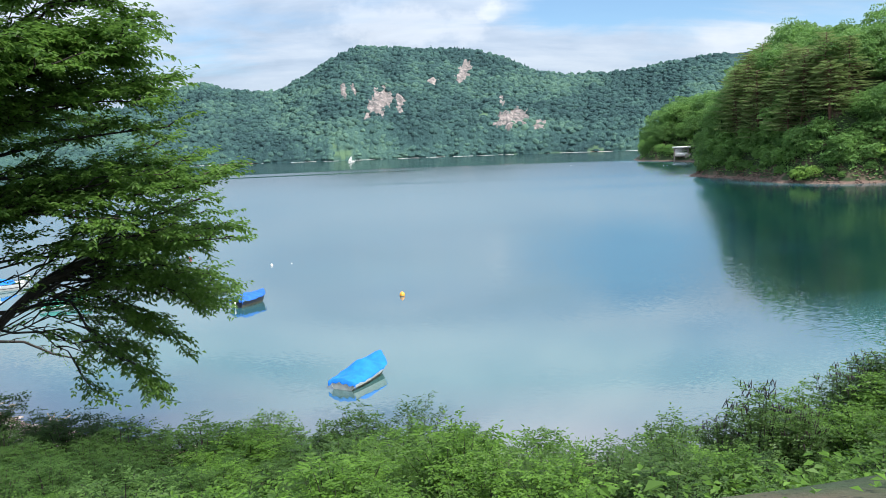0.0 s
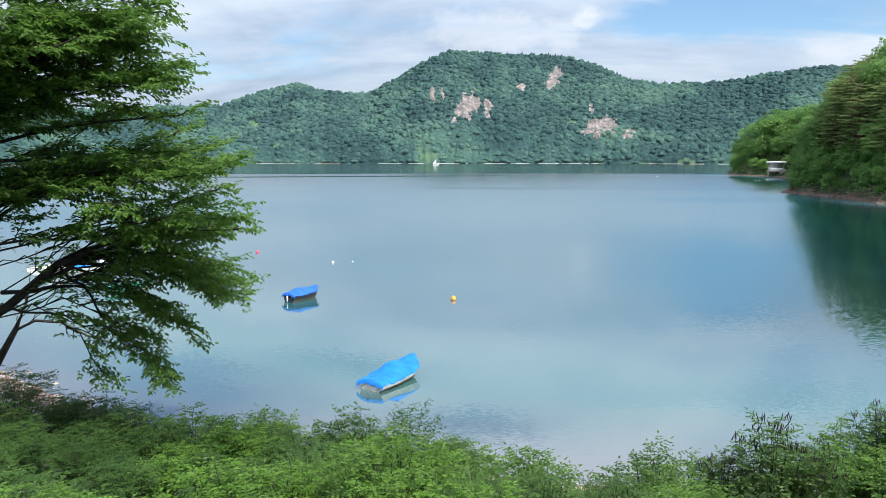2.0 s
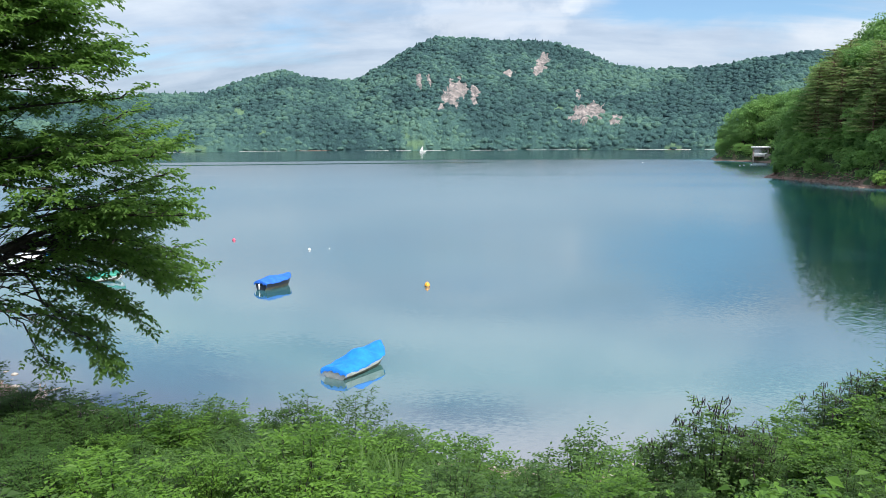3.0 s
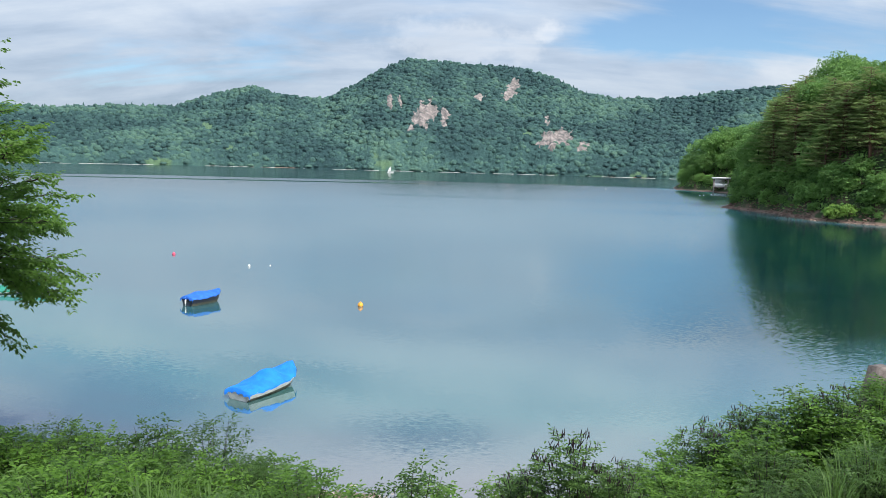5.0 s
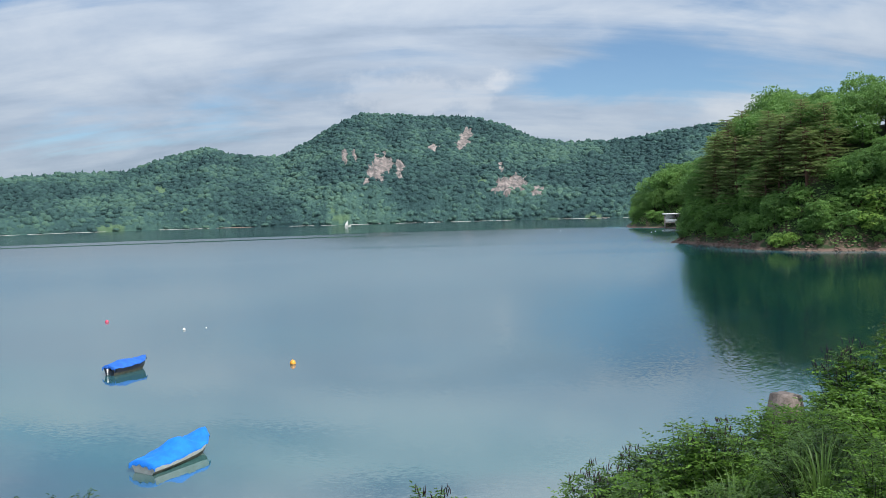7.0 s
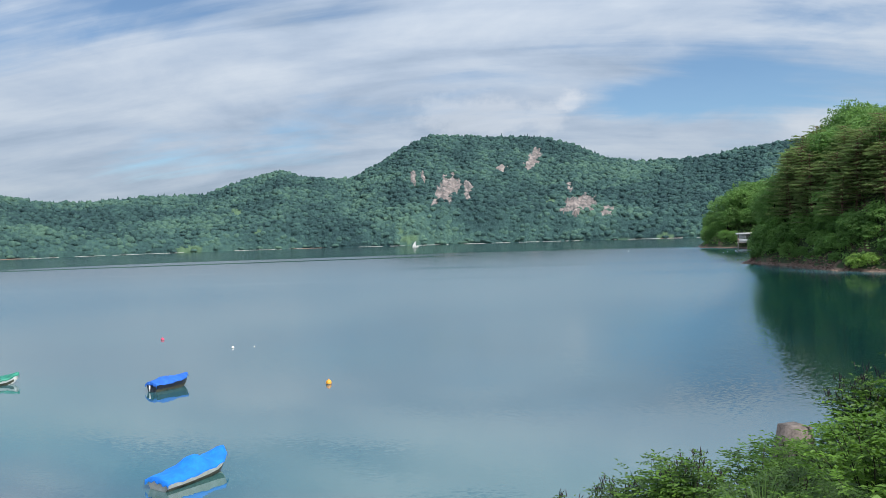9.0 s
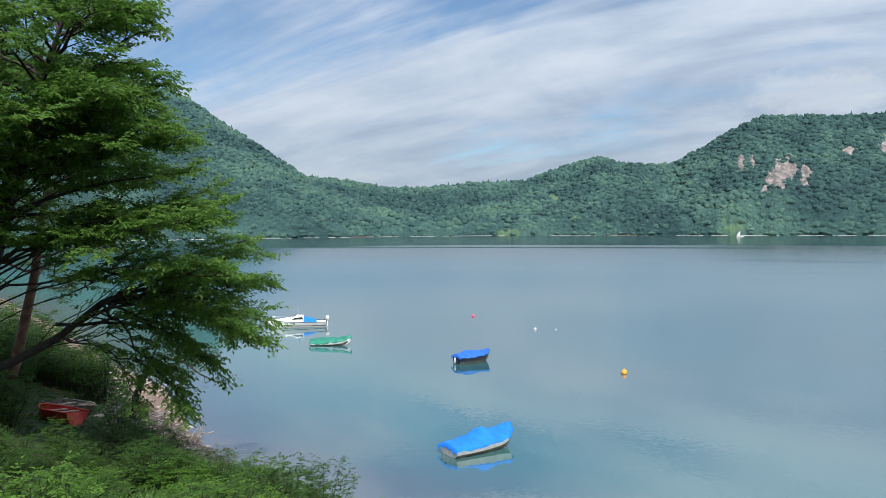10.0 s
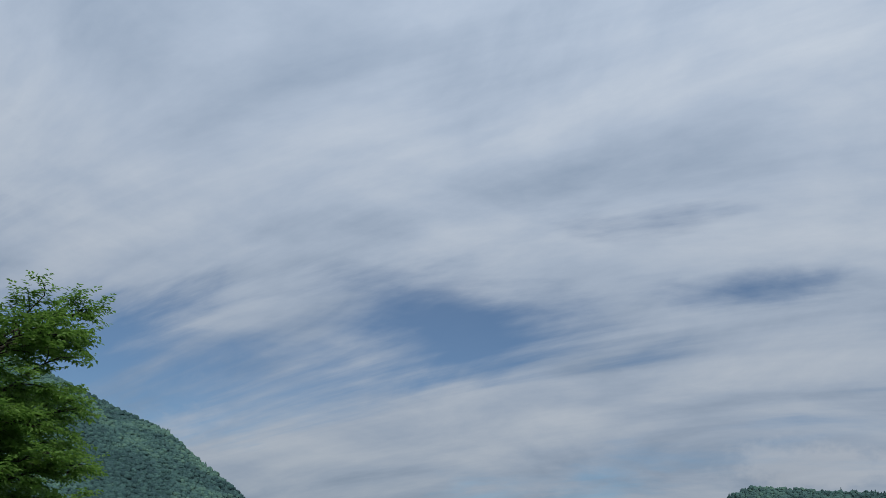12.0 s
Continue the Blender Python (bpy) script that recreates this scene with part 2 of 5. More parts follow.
def ground_material():
    m, N = material("bank_soil")
    co = N.add("ShaderNodeNewGeometry").outputs["Position"]
    z = N.add("ShaderNodeSeparateXYZ", Vector=co).outputs[2]
    big, small = N.noise(co, 0.35, 5.0), N.noise(co, 7.0, 6.0, 0.7)
    soil = N.mix(small, (0.06, 0.04, 0.026), (0.17, 0.12, 0.085))
    moss = N.mix(small, (0.012, 0.024, 0.008), (0.040, 0.070, 0.020))
    grit = N.mix(small, (0.085, 0.055, 0.043), (0.25, 0.17, 0.135))
    col = N.mix(N.grey(big, 0.36, 0.50), soil, moss)
    col = N.mix(N.grey(N.math("ADD", z, N.math("MULTIPLY", big, 0.5)), 0.95, 0.55), col, grit)
    p = N.add("ShaderNodeBsdfPrincipled", **{"Base Color": col, "Roughness": 0.95})
    N.put(p.inputs["Normal"], bumped(N, small, 0.7, 0.06))
    finish(N, p.outputs[0])
    return m


M_WATER, M_GROUND = water_material(), ground_material()
# blue mixed into the canopy colours for the haze across the lake
M_WOODS = woods_material("hazy_far_canopy", (0.023, 0.054, 0.059), (0.049, 0.106, 0.099), (0.103, 0.190, 0.136))
M_CLIFF = rock_material("pale_cliff", (0.060, 0.066, 0.068), (0.165, 0.140, 0.130), (0.32, 0.275, 0.255), 0.2)
M_LEAF_TREE = leafy("near_tree_leaves", (0.022, 0.068, 0.015), (0.132, 0.245, 0.046), 0.5, 0.6)
M_LEAF_HEAD = leafy("headland_leaves", (0.024, 0.080, 0.026), (0.225, 0.400, 0.105), 0.30, 0.25, own=0.45)
M_LEAF_PINE = leafy("pine_needles", (0.085, 0.140, 0.052), (0.240, 0.325, 0.112), 0.38, 0.25)
M_LEAF_BUSH = leafy("bush_leaves", (0.009, 0.034, 0.006), (0.140, 0.275, 0.036), 0.30, 0.9)
M_LEAF_DARK = leafy("dark_shrub_leaves", (0.010, 0.034, 0.009), (0.105, 0.195, 0.044), 0.30, 0.9)
# leaf colour darkened to stand for the shade below the large tree
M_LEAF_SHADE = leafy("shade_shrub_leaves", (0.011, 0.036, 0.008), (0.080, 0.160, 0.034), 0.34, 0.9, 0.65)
M_SPIKE = leafy("dark_flower_spikes", (0.014, 0.010, 0.016), (0.060, 0.040, 0.045), 0.05, 3.0)
M_GRASS = leafy("long_grass", (0.024, 0.066, 0.012), (0.115, 0.205, 0.045), 0.32, 0.9)
M_BARK = plain("dark_bark", (0.012, 0.010, 0.008), (0.045, 0.036, 0.030), 4.0, 0.9, 0.9, dist=0.03)
M_BARK_PINE = plain("red_pine_bark", (0.065, 0.033, 0.024), (0.19, 0.10, 0.07), 3.0, 0.9, 0.9, dist=0.03)
M_STONE = plain("shore_stone", (0.15, 0.125, 0.105), (0.41, 0.36, 0.315), 3.0, 0.85, 0.5, dist=0.02)
M_PALE = plain("pale_shingle", (0.36, 0.36, 0.34), (0.62, 0.61, 0.58), 0.2, 0.9, 0.3)
M_CONCRETE = plain("weathered_concrete", (0.17, 0.14, 0.12), (0.36, 0.31, 0.28), 1.6, 0.9, 0.4, dist=0.01)
M_BLOCK = plain("dark_weathered_concrete", (0.085, 0.070, 0.062), (0.23, 0.19, 0.17), 1.6, 0.9, 0.5, dist=0.015)
M_TARP = plain("bright_blue_tarpaulin", (0.0, 0.14, 0.60), (0.002, 0.205, 0.80), 2.5, 0.8, 0.8, dist=0.03)
M_TARP_DEEP = plain("deep_blue_tarpaulin", (0.006, 0.085, 0.40), (0.015, 0.14, 0.56), 2.5, 0.75, 0.8, dist=0.03)
M_TARP_GREEN = plain("green_tarpaulin", (0.005, 0.13, 0.085), (0.02, 0.25, 0.17), 2.5, 0.5, 0.5, dist=0.03)
M_GEL = plain("white_gelcoat", (0.76, 0.76, 0.73), (0.86, 0.86, 0.84), 1.5, 0.3, 0.05)
M_HULL = plain("dirty_cream_hull", (0.58, 0.57, 0.50), (0.80, 0.79, 0.74), 2.2, 0.4, 0.1)
M_WATERLINE_DARK = plain("dark_waterline", (0.03, 0.035, 0.02), (0.11, 0.115, 0.08), 5.0, 0.7, 0.2)
M_NAVY = plain("dark_navy_hull", (0.006, 0.010, 0.022), (0.018, 0.024, 0.045), 2.0, 0.3, 0.05)
M_RED = plain("faded_red_hull", (0.40, 0.018, 0.012), (0.62, 0.05, 0.03), 2.0, 0.45, 0.1)
M_BLACK = plain("black_rubber", (0.012, 0.012, 0.013), (0.03, 0.03, 0.032), 6.0, 0.5, 0.1)
M_STEEL = plain("bright_steel", (0.50, 0.50, 0.50), (0.66, 0.66, 0.66), 8.0, 0.3, 0.05, metal=1.0)
M_ORANGE = plain("orange_yellow_float", (0.75, 0.28, 0.02), (0.90, 0.42, 0.05), 3.0, 0.4, 0.1)
M_PINK = plain("pink_red_float", (0.65, 0.04, 0.10), (0.80, 0.10, 0.18), 3.0, 0.4, 0.1)
M_WHITE = plain("white_paint", (0.66, 0.66, 0.64), (0.80, 0.80, 0.78), 1.0, 0.6, 0.1)
M_ROPE = plain("grey_rope", (0.25, 0.23, 0.20), (0.42, 0.40, 0.36), 20.0, 0.9, 0.4)
M_GLASS, NG = material("smoked_window")
finish(NG, NG.add("ShaderNodeBsdfPrincipled", **{"Base Color": (0.03, 0.035, 0.04, 1), "Roughness": 0.06}).outputs[0])
M_DEADWOOD = plain("bleached_driftwood", (0.16, 0.12, 0.09), (0.42, 0.37, 0.32), 5.0, 0.9, 0.5, dist=0.02)


# ---- helpers for meshes ----
def mesh_of(name, verts, faces, mats, smooth=True, index=None):
    """A mesh from arrays: faces is an (n, 3) or (n, 4) array."""
    me = bpy.data.meshes.new(name)
    verts, faces = np.asarray(verts, np.float32), np.asarray(faces, np.int32)
    n, k = faces.shape
    me.vertices.add(len(verts))
    me.vertices.foreach_set("co", verts.ravel())
    me.loops.add(n * k)
    me.loops.foreach_set("vertex_index", faces.ravel())
    me.polygons.add(n)
    me.polygons.foreach_set("loop_start", np.arange(n, dtype=np.int32) * k)
    me.polygons.foreach_set("use_smooth", np.full(n, smooth))
    if index is not None:
        me.polygons.foreach_set("material_index", np.asarray(index, np.int32))
    for m in mats if isinstance(mats, (list, tuple)) else [mats]:
        me.materials.append(m)
    me.update(calc_edges=True)
    return me


def thing(name, m, label, category, group="", kind=""):
    """An empty at a thing's base."""
    ob = new(name)
    ob.empty_display_size = 0.3
    ob.matrix_basis = m
    return tagged(ob, label, category, group, kind)


def part_mesh(name, me, parent, label=""):
    ob = new(name, me)
    ob.parent = parent
    return tagged(ob, label)


def part(name, bm, mat, parent, label="", smooth=True):
    me = bpy.data.meshes.new(name)
    bm.normal_update()
    bm.to_mesh(me)
    bm.free()
    me.materials.append(mat)
    if smooth:
        me.polygons.foreach_set("use_smooth", [True] * len(me.polygons))
    return part_mesh(name, me, parent, label)


def unit(a):
    return a / np.maximum(np.linalg.norm(a, axis=-1, keepdims=True), 1e-9)


def leaves(rng, at, ahead, face, long, wide):
    """Folded leaves: points, the way each one grows, the way its face looks, its length and width."""
    n = len(at)
    ahead = unit(ahead)
    side = unit(np.cross(ahead, face))
    upw = np.cross(side, ahead)
    long, wide = np.broadcast_to(long, n)[:, None], np.broadcast_to(wide, n)[:, None]
    v = np.stack([at, at + ahead * long * 0.45 + side * wide * 0.5 + upw * wide * 0.18, at + ahead * long - upw * long * 0.12,
                  at + ahead * long * 0.45 - side * wide * 0.5 + upw * wide * 0.18], 1)
    b = np.arange(n)[:, None] * 4
    f = np.concatenate([b + [[0, 1, 2]], b + [[0, 2, 3]]], 1).reshape(-1, 3)
    return v.reshape(-1, 3), f


def joined(*pieces):
    vs, fs, o = [], [], 0
    for v, f in pieces:
        vs.append(v)
        fs.append(np.asarray(f) + o)
        o += len(v)
    return np.concatenate(vs), np.concatenate(fs)


def tube(points, radii, sides=7):
    """A tapering limb along points, as quads."""
    P, R = np.asarray(points, float), np.asarray(radii, float)
    way = unit(np.gradient(P, axis=0))
    ref = np.where(np.abs(way[:, 2:3]) > 0.9, [[1.0, 0, 0]], [[0, 0, 1.0]])
    a = unit(np.cross(way, ref))
    b = np.cross(way, a)
    ang = np.arange(sides) / sides * 2 * np.pi
    v = P[:, None] + R[:, None, None] * (a[:, None] * np.cos(ang)[None, :, None] + b[:, None] * np.sin(ang)[None, :, None])
    k = np.arange(len(P) - 1)[:, None] * sides
    i, j = np.arange(sides)[None], (np.arange(sides) + 1)[None] % sides
    f = np.stack([k + i, k + j, k + sides + j, k + sides + i], -1).reshape(-1, 4)
    return v.reshape(-1, 3), f


def bend(p, q, sag=0.0, wob=0.0, n=8, rng=None):
    """Points from p to q, bowed up by sag, with a wobble."""
    t = np.linspace(0, 1, n)[:, None]
    c = np.asarray(p, float) * (1 - t) + np.asarray(q, float) * t
    c[:, 2] += np.sin(t[:, 0] * np.pi) * sag
    if rng is not None and wob:
        c[1:-1] += rng.normal(0, wob, (n - 2, 3))
    return c


def fbm(x, y, scale, seed, octaves=4, gain=0.5):
    """Smooth value noise on arrays, about -1 to 1."""
    out, amp, tot = np.zeros_like(x, float), 1.0, 0.0
    for o in range(octaves):
        u, v = x / scale * 2 ** o + seed * 17.3, y / scale * 2 ** o + seed * 9.7
        i, j = np.floor(u), np.floor(v)
        fu, fv = u - i, v - j
        fu, fv = fu * fu * (3 - 2 * fu), fv * fv * (3 - 2 * fv)
        h = lambda a, b: np.modf(np.abs(np.sin(a * 127.1 + b * 311.7 + seed * 3.1 + o) * 43758.5453))[0]
        val = (h(i, j) * (1 - fu) + h(i + 1, j) * fu) * (1 - fv) + (h(i, j + 1) * (1 - fu) + h(i + 1, j + 1) * fu) * fv
        out += amp * (val * 2 - 1)
        tot += amp
        amp *= gain
    return out / tot


def smooth(a, b, x):
    t = np.clip((x - a) / (b - a), 0, 1)
    return t * t * (3 - 2 * t)


# ---- the lie of the land: water at z = 0 ----
SHORE = [(-900, 330), (-300, 120), (-120, 75), (-60, 50), (-31.5, 36.6), (-24, 34.2), (-14.3, 27.6), (-11, 25.8), (-6, 23.6), (0, 22.3), (6, 21.5), (10, 21.1), (15, 21.2), (20, 22.4),
         (27, 26), (42, 38), (75, 60), (115, 90), (122, 122), (95, 144), (86, 146.6), (78.5, 155), (77, 175.6), (71.3, 191.3), (80, 212), (100, 260), (104, 285), (104, 300), (91, 318), (97, 345),
         (150, 390), (320, 450), (1000, 700), (1000, -1200), (-900, -1200)]


def inland(x, y):
    """Metres from the shore: positive on the near land and the headland, negative over the water."""
    x, y = np.asarray(x, float), np.asarray(y, float)
    best, inside = np.full(x.shape, 1e9), np.zeros(x.shape, bool)
    for (ax, ay), (bx, by) in zip(SHORE, SHORE[1:] + SHORE[:1]):
        dx, dy = bx - ax, by - ay
        t = np.clip(((x - ax) * dx + (y - ay) * dy) / (dx * dx + dy * dy), 0, 1)
        best = np.minimum(best, np.hypot(x - ax - t * dx, y - ay - t * dy))
        if dy:
            inside ^= ((ay > y) != (by > y)) & (x < dx * (y - ay) / dy + ax)
    return np.where(inside, best, -best)


def bank(x, y, d):
    """Height of the near slope, with the level walk along its top."""
    s = (x - 3.9) * 0.906 + (y + 3.43) * 0.423
    walk_z = 9.70 - 0.0717 * np.clip(s, -30, 40)
    z = 0.12 + 0.15 * np.minimum(d, 1.5) + 0.40 * np.clip(d - 1.5, 0, None)
    off = -(x - 3.9) * 0.423 + (y + 3.43) * 0.906          # across the walk, towards the lake
    z = np.minimum(z + 2.3 * smooth(11.5, 20, x) * smooth(0.2, 2.2, d), walk_z - 0.2)     # a steeper, walled stretch
    z = z + (walk_z - z) * smooth(6.5, 1.4, off)
    z = z + 0.05 * np.clip(-off - 3, 0, 60)
    return z + 0.10 * fbm(x, y, 3.0, 5) * smooth(1.0, 3.0, np.abs(off))


def headland(x, y, d):
    return 0.25 + 0.12 * np.minimum(d, 4) + (27 * (1 - 0.48 * smooth(262, 285, y)) * (1 - np.exp(-np.clip(d - 2.2, 0, None) / 9))) * smooth(40, 60, x)


EYE = (12.0, 0.0)
RIDGE = [(-75, 15.0), (-62, 14.0), (-55, 11.7), (-49.5, 9.8), (-47.7, 9.3), (-45.6, 7.8), (-43.0, 6.2), (-39.4, 3.75), (-35.8, 3.4), (-33.2, 2.85), (-30.6, 2.85), (-27.2, 3.2), (-22.6, 3.35), (-19.9, 4.35),
         (-17.2, 5.0), (-15.6, 4.5), (-11.9, 4.26), (-9.4, 5.65), (-7.6, 6.7), (-5.7, 7.45), (-0.7, 7.15), (2.7, 7.0), (5.3, 6.2), (7.4, 5.2), (9.5, 4.85), (13.7, 4.85), (16.9, 5.3), (19.9, 5.6), (30, 6.0), (45, 5)]


def far_hill(beta, u):
    """Radius and height of the far slope at bearing beta (degrees), u = 0 at its shore and 1 at its crest."""
    elev = np.interp(beta, [b for b, _ in RIDGE], [e for _, e in RIDGE])
    r0 = np.interp(beta, [-75, -48, -33, -21, -7, 5, 14, 45], [560, 580, 605, 612, 575, 568, 566, 540]) + 6 * fbm(beta, beta * 0, 2.5, 3)
    deep = 110 + 22 * elev
    crest = (r0 + deep) * np.tan(np.radians(elev)) + 10.4 - 4.6
    gully = fbm(beta, u * 1.5, 3.2, 11, 4)
    r = r0 + deep * u
    form = np.where(u < 1, 0.14 * smooth(0, 0.10, u) + 0.86 * np.clip(u, 0, 1) ** 1.05, 1.0)
    z = crest * form * (1 + 0.17 * gully * np.clip(u * (1 - u) * 4, 0, 1)) - np.clip(u - 1, 0, None) * deep * 0.35
    return r, z


def land(x, y):
    d = inland(x, y)
    # bed sunk by the headland and far out: darkens water colour under reflections
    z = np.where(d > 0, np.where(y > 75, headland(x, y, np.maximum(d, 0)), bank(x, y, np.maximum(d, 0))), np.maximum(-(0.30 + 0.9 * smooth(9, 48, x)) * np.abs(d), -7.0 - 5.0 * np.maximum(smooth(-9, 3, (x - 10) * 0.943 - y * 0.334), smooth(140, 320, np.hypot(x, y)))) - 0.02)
    beta, rad = np.degrees(np.arctan2(x - EYE[0], y - EYE[1])), np.hypot(x - EYE[0], y - EYE[1])
    r0, z0 = far_hill(np.clip(beta, -75, 45), np.zeros_like(x))
    far = (rad > r0 - 2) & (beta > -80) & (beta < 50) & (d < 0)
    return np.where(far, np.where(rad < r0 + 12, 0.3, 1.0), z)


def stretched(lo, hi, mid, fine, n):
    """Grid lines, fine near mid and ever wider outwards."""
    t = np.linspace(-1, 1, n)
    k = 7.5
    g = np.sinh(t * k) / np.sinh(k)
    return mid + np.where(g < 0, -g * (lo - mid), g * (hi - mid)) + t * fine


GRID = 330
gx, gy = stretched(-3200, 3200, 4, 60, GRID), stretched(-3200, 3200, 18, 60, GRID)
GX, GY = np.meshgrid(gx, gy, indexing="ij")
GZ = land(GX, GY)
gi = np.arange(GRID * GRID).reshape(GRID, GRID)
quads = np.stack([gi[:-1, :-1], gi[1:, :-1], gi[1:, 1:], gi[:-1, 1:]], -1).reshape(-1, 4)
ground = new("ground", mesh_of("ground", np.stack([GX, GY, GZ], -1).reshape(-1, 3), quads, M_GROUND))
tagged(ground, "overgrown earth bank sloping down to a stony shore", "ground", kind="structure")

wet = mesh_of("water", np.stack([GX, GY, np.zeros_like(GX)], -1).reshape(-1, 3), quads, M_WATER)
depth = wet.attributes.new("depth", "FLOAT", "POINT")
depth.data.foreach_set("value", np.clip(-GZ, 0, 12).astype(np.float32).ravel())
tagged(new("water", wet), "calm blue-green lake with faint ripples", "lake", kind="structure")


def surface(x, y):
    """The height of the ground sheet, between its vertices."""
    i = np.clip(np.searchsorted(gx, x) - 1, 0, GRID - 2)
    j = np.clip(np.searchsorted(gy, y) - 1, 0, GRID - 2)
    u, v = (x - gx[i]) / (gx[i + 1] - gx[i]), (y - gy[j]) / (gy[j + 1] - gy[j])
    return (GZ[i, j] * (1 - u) + GZ[i + 1, j] * u) * (1 - v) + (GZ[i, j + 1] * (1 - u) + GZ[i + 1, j + 1] * u) * v


# ---- far wooded hills with bare cliffs ----
# bearing, elevation and half sizes in degrees, and a lean
CLIFFS = [(-4.5, 3.35, 1.25, 1.55, 0.25), (-5.5, 2.5, 0.55, 0.9, 0.3), (-3.05, 3.35, 0.45, 1.0, 0.0), (1.95, 5.15, 1.05, 1.15, 0.35), (-0.35, 4.65, 0.75, 0.42, 0.3), (5.5, 1.75, 1.7, 0.95, 0.4), (4.4, 1.35, 0.8, 0.35, 0.0),
          (7.4, 1.15, 0.7, 0.5, 0.0), (-7.2, 4.1, 0.3, 0.7, 0.0), (4.7, 3.0, 0.3, 0.7, 0.0), (-6.4, 4.3, 0.25, 0.6, 0.0)]
# grassy clearings: bearing, elevation, half sizes
MEADOWS = [(-7.6, -0.40, 1.3, 0.36), (-8.3, 0.15, 0.4, 0.35), (8.2, -0.82, 2.3, 0.14), (5.2, -0.8, 0.7, 0.16), (-20.4, 1.9, 0.6, 0.5), (-24.0, -0.6, 1.6, 0.3), (3.2, 2.1, 0.7, 0.25), (11.5, -0.7, 1.0, 0.2), (-18.9, 0.4, 0.5, 0.3)]


def open_ground(beta, u, r, z):
    """Where the far slope is bare rock, and how far it is grass."""
    elev = np.degrees(np.arctan2(z - 7.4, r))
    bare, grass = np.full(beta.shape, -9.0), np.full(beta.shape, -9.0)
    edge = 0.55 * fbm(beta * 1.6, elev, 0.5, 21, 5, 0.65) + 0.30 * fbm(beta * 2.2, elev, 0.6, 22, 3, 0.6)
    for b, e, wb, we, lean in CLIFFS:
        bare = np.maximum(bare, 1 - np.hypot((beta - b - lean * (elev - e)) / wb, (elev - e) / we) + edge)
    for b, e, wb, we in MEADOWS:
        grass = np.maximum(grass, 1 - np.hypot((beta - b) / wb, (elev - e) / we) + 0.7 * edge)
    rock = (bare > 0.36) & (u > 0.03)
    return rock, smooth(0.25, 0.5, grass) * ~rock


def far_crowns():
    """Every tree of the far hills: a lumpy crown, or a spire along the crest."""
    rng = np.random.default_rng(27)
    bm = bmesh.new()
    bmesh.ops.create_icosphere(bm, subdivisions=2, radius=1)
    ball = np.array([v.co[:] for v in bm.verts])
    tris = np.array([[v.index for v in f.verts] for f in bm.faces])
    bm.free()
    tris = tris[ball[tris].mean(1)[:, 2] > -0.30]                  # the undersides are never seen
    used, inv = np.unique(tris, return_inverse=True)
    ball, tris = ball[used], inv.reshape(-1, 3)
    pb, pu = [], []
    for b0 in np.arange(-62, 21, 0.45):
        deep = 110 + 22 * float(np.interp(b0, [b for b, _ in RIDGE], [e for _, e in RIDGE]))
        n = int(0.45 * 0.01745 * (590 + deep / 2) * deep * 1.04 / 17.0)
        pb.append(b0 + rng.uniform(0, 0.45, n))
        pu.append((np.arange(n) + rng.uniform(0, 1, n)) / n * 1.04)
    b, u = np.concatenate(pb), np.concatenate(pu)
    r, z = far_hill(b, u)
    rock, grass = open_ground(b, u, r, z)
    keep = (~rock | (rng.random(len(b)) < 0.025)) & (rng.random(len(b)) > grass * 0.72) & (u > 0.004)
    b, u, r, z = b[keep], u[keep], r[keep], z[keep]
    n = len(b)
    spire = rng.random(n) < 0.03 + 0.16 * smooth(0.90, 1.0, u)
    wide = np.where(spire, rng.uniform(1.3, 1.9, n), rng.uniform(1.7, 3.5, n))
    high = np.where(spire, rng.uniform(2.6, 5.0, n), wide * rng.uniform(0.65, 1.05, n)) * (0.6 + 0.4 * smooth(0, 0.03, u))
    lift = np.where(spire, 2.0, rng.uniform(1.3, 3.2, n)) * smooth(-0.01, 0.03, u)
    cen = np.stack([EYE[0] + r * np.sin(np.radians(b)), EYE[1] + r * np.cos(np.radians(b)), z + lift], -1)
    lump = rng.uniform(0.74, 1.2, (n, len(ball), 1))
    taper = np.where(spire[:, None], np.clip(1.0 - 0.8 * np.clip(ball[None, :, 2], 0, 1), 0.1, 1), 1.0)[..., None]
    shape = np.stack([wide, wide, high], -1)[:, None] * ball[None] * lump
    shape[..., :2] *= taper
    v = (cen[:, None] + shape).reshape(-1, 3)
    f = (tris[None] + (np.arange(n) * len(ball))[:, None, None]).reshape(-1, 3)
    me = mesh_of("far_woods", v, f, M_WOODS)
    tone = np.where(spire, 0.05, np.clip(rng.uniform(0.1, 0.9, n) + 0.15 * smooth(0.15, 0.02, u), 0, 1.1))
    a = me.attributes.new("tint", "FLOAT", "POINT")
    a.data.foreach_set("value", np.repeat(tone, len(ball)).astype(np.float32))
    tagged(new("far_woods", me), "dense green broadleaf forest covering the hills across the lake", "forest", kind="stuff")
    print("far crowns", n, len(f))


far_crowns()


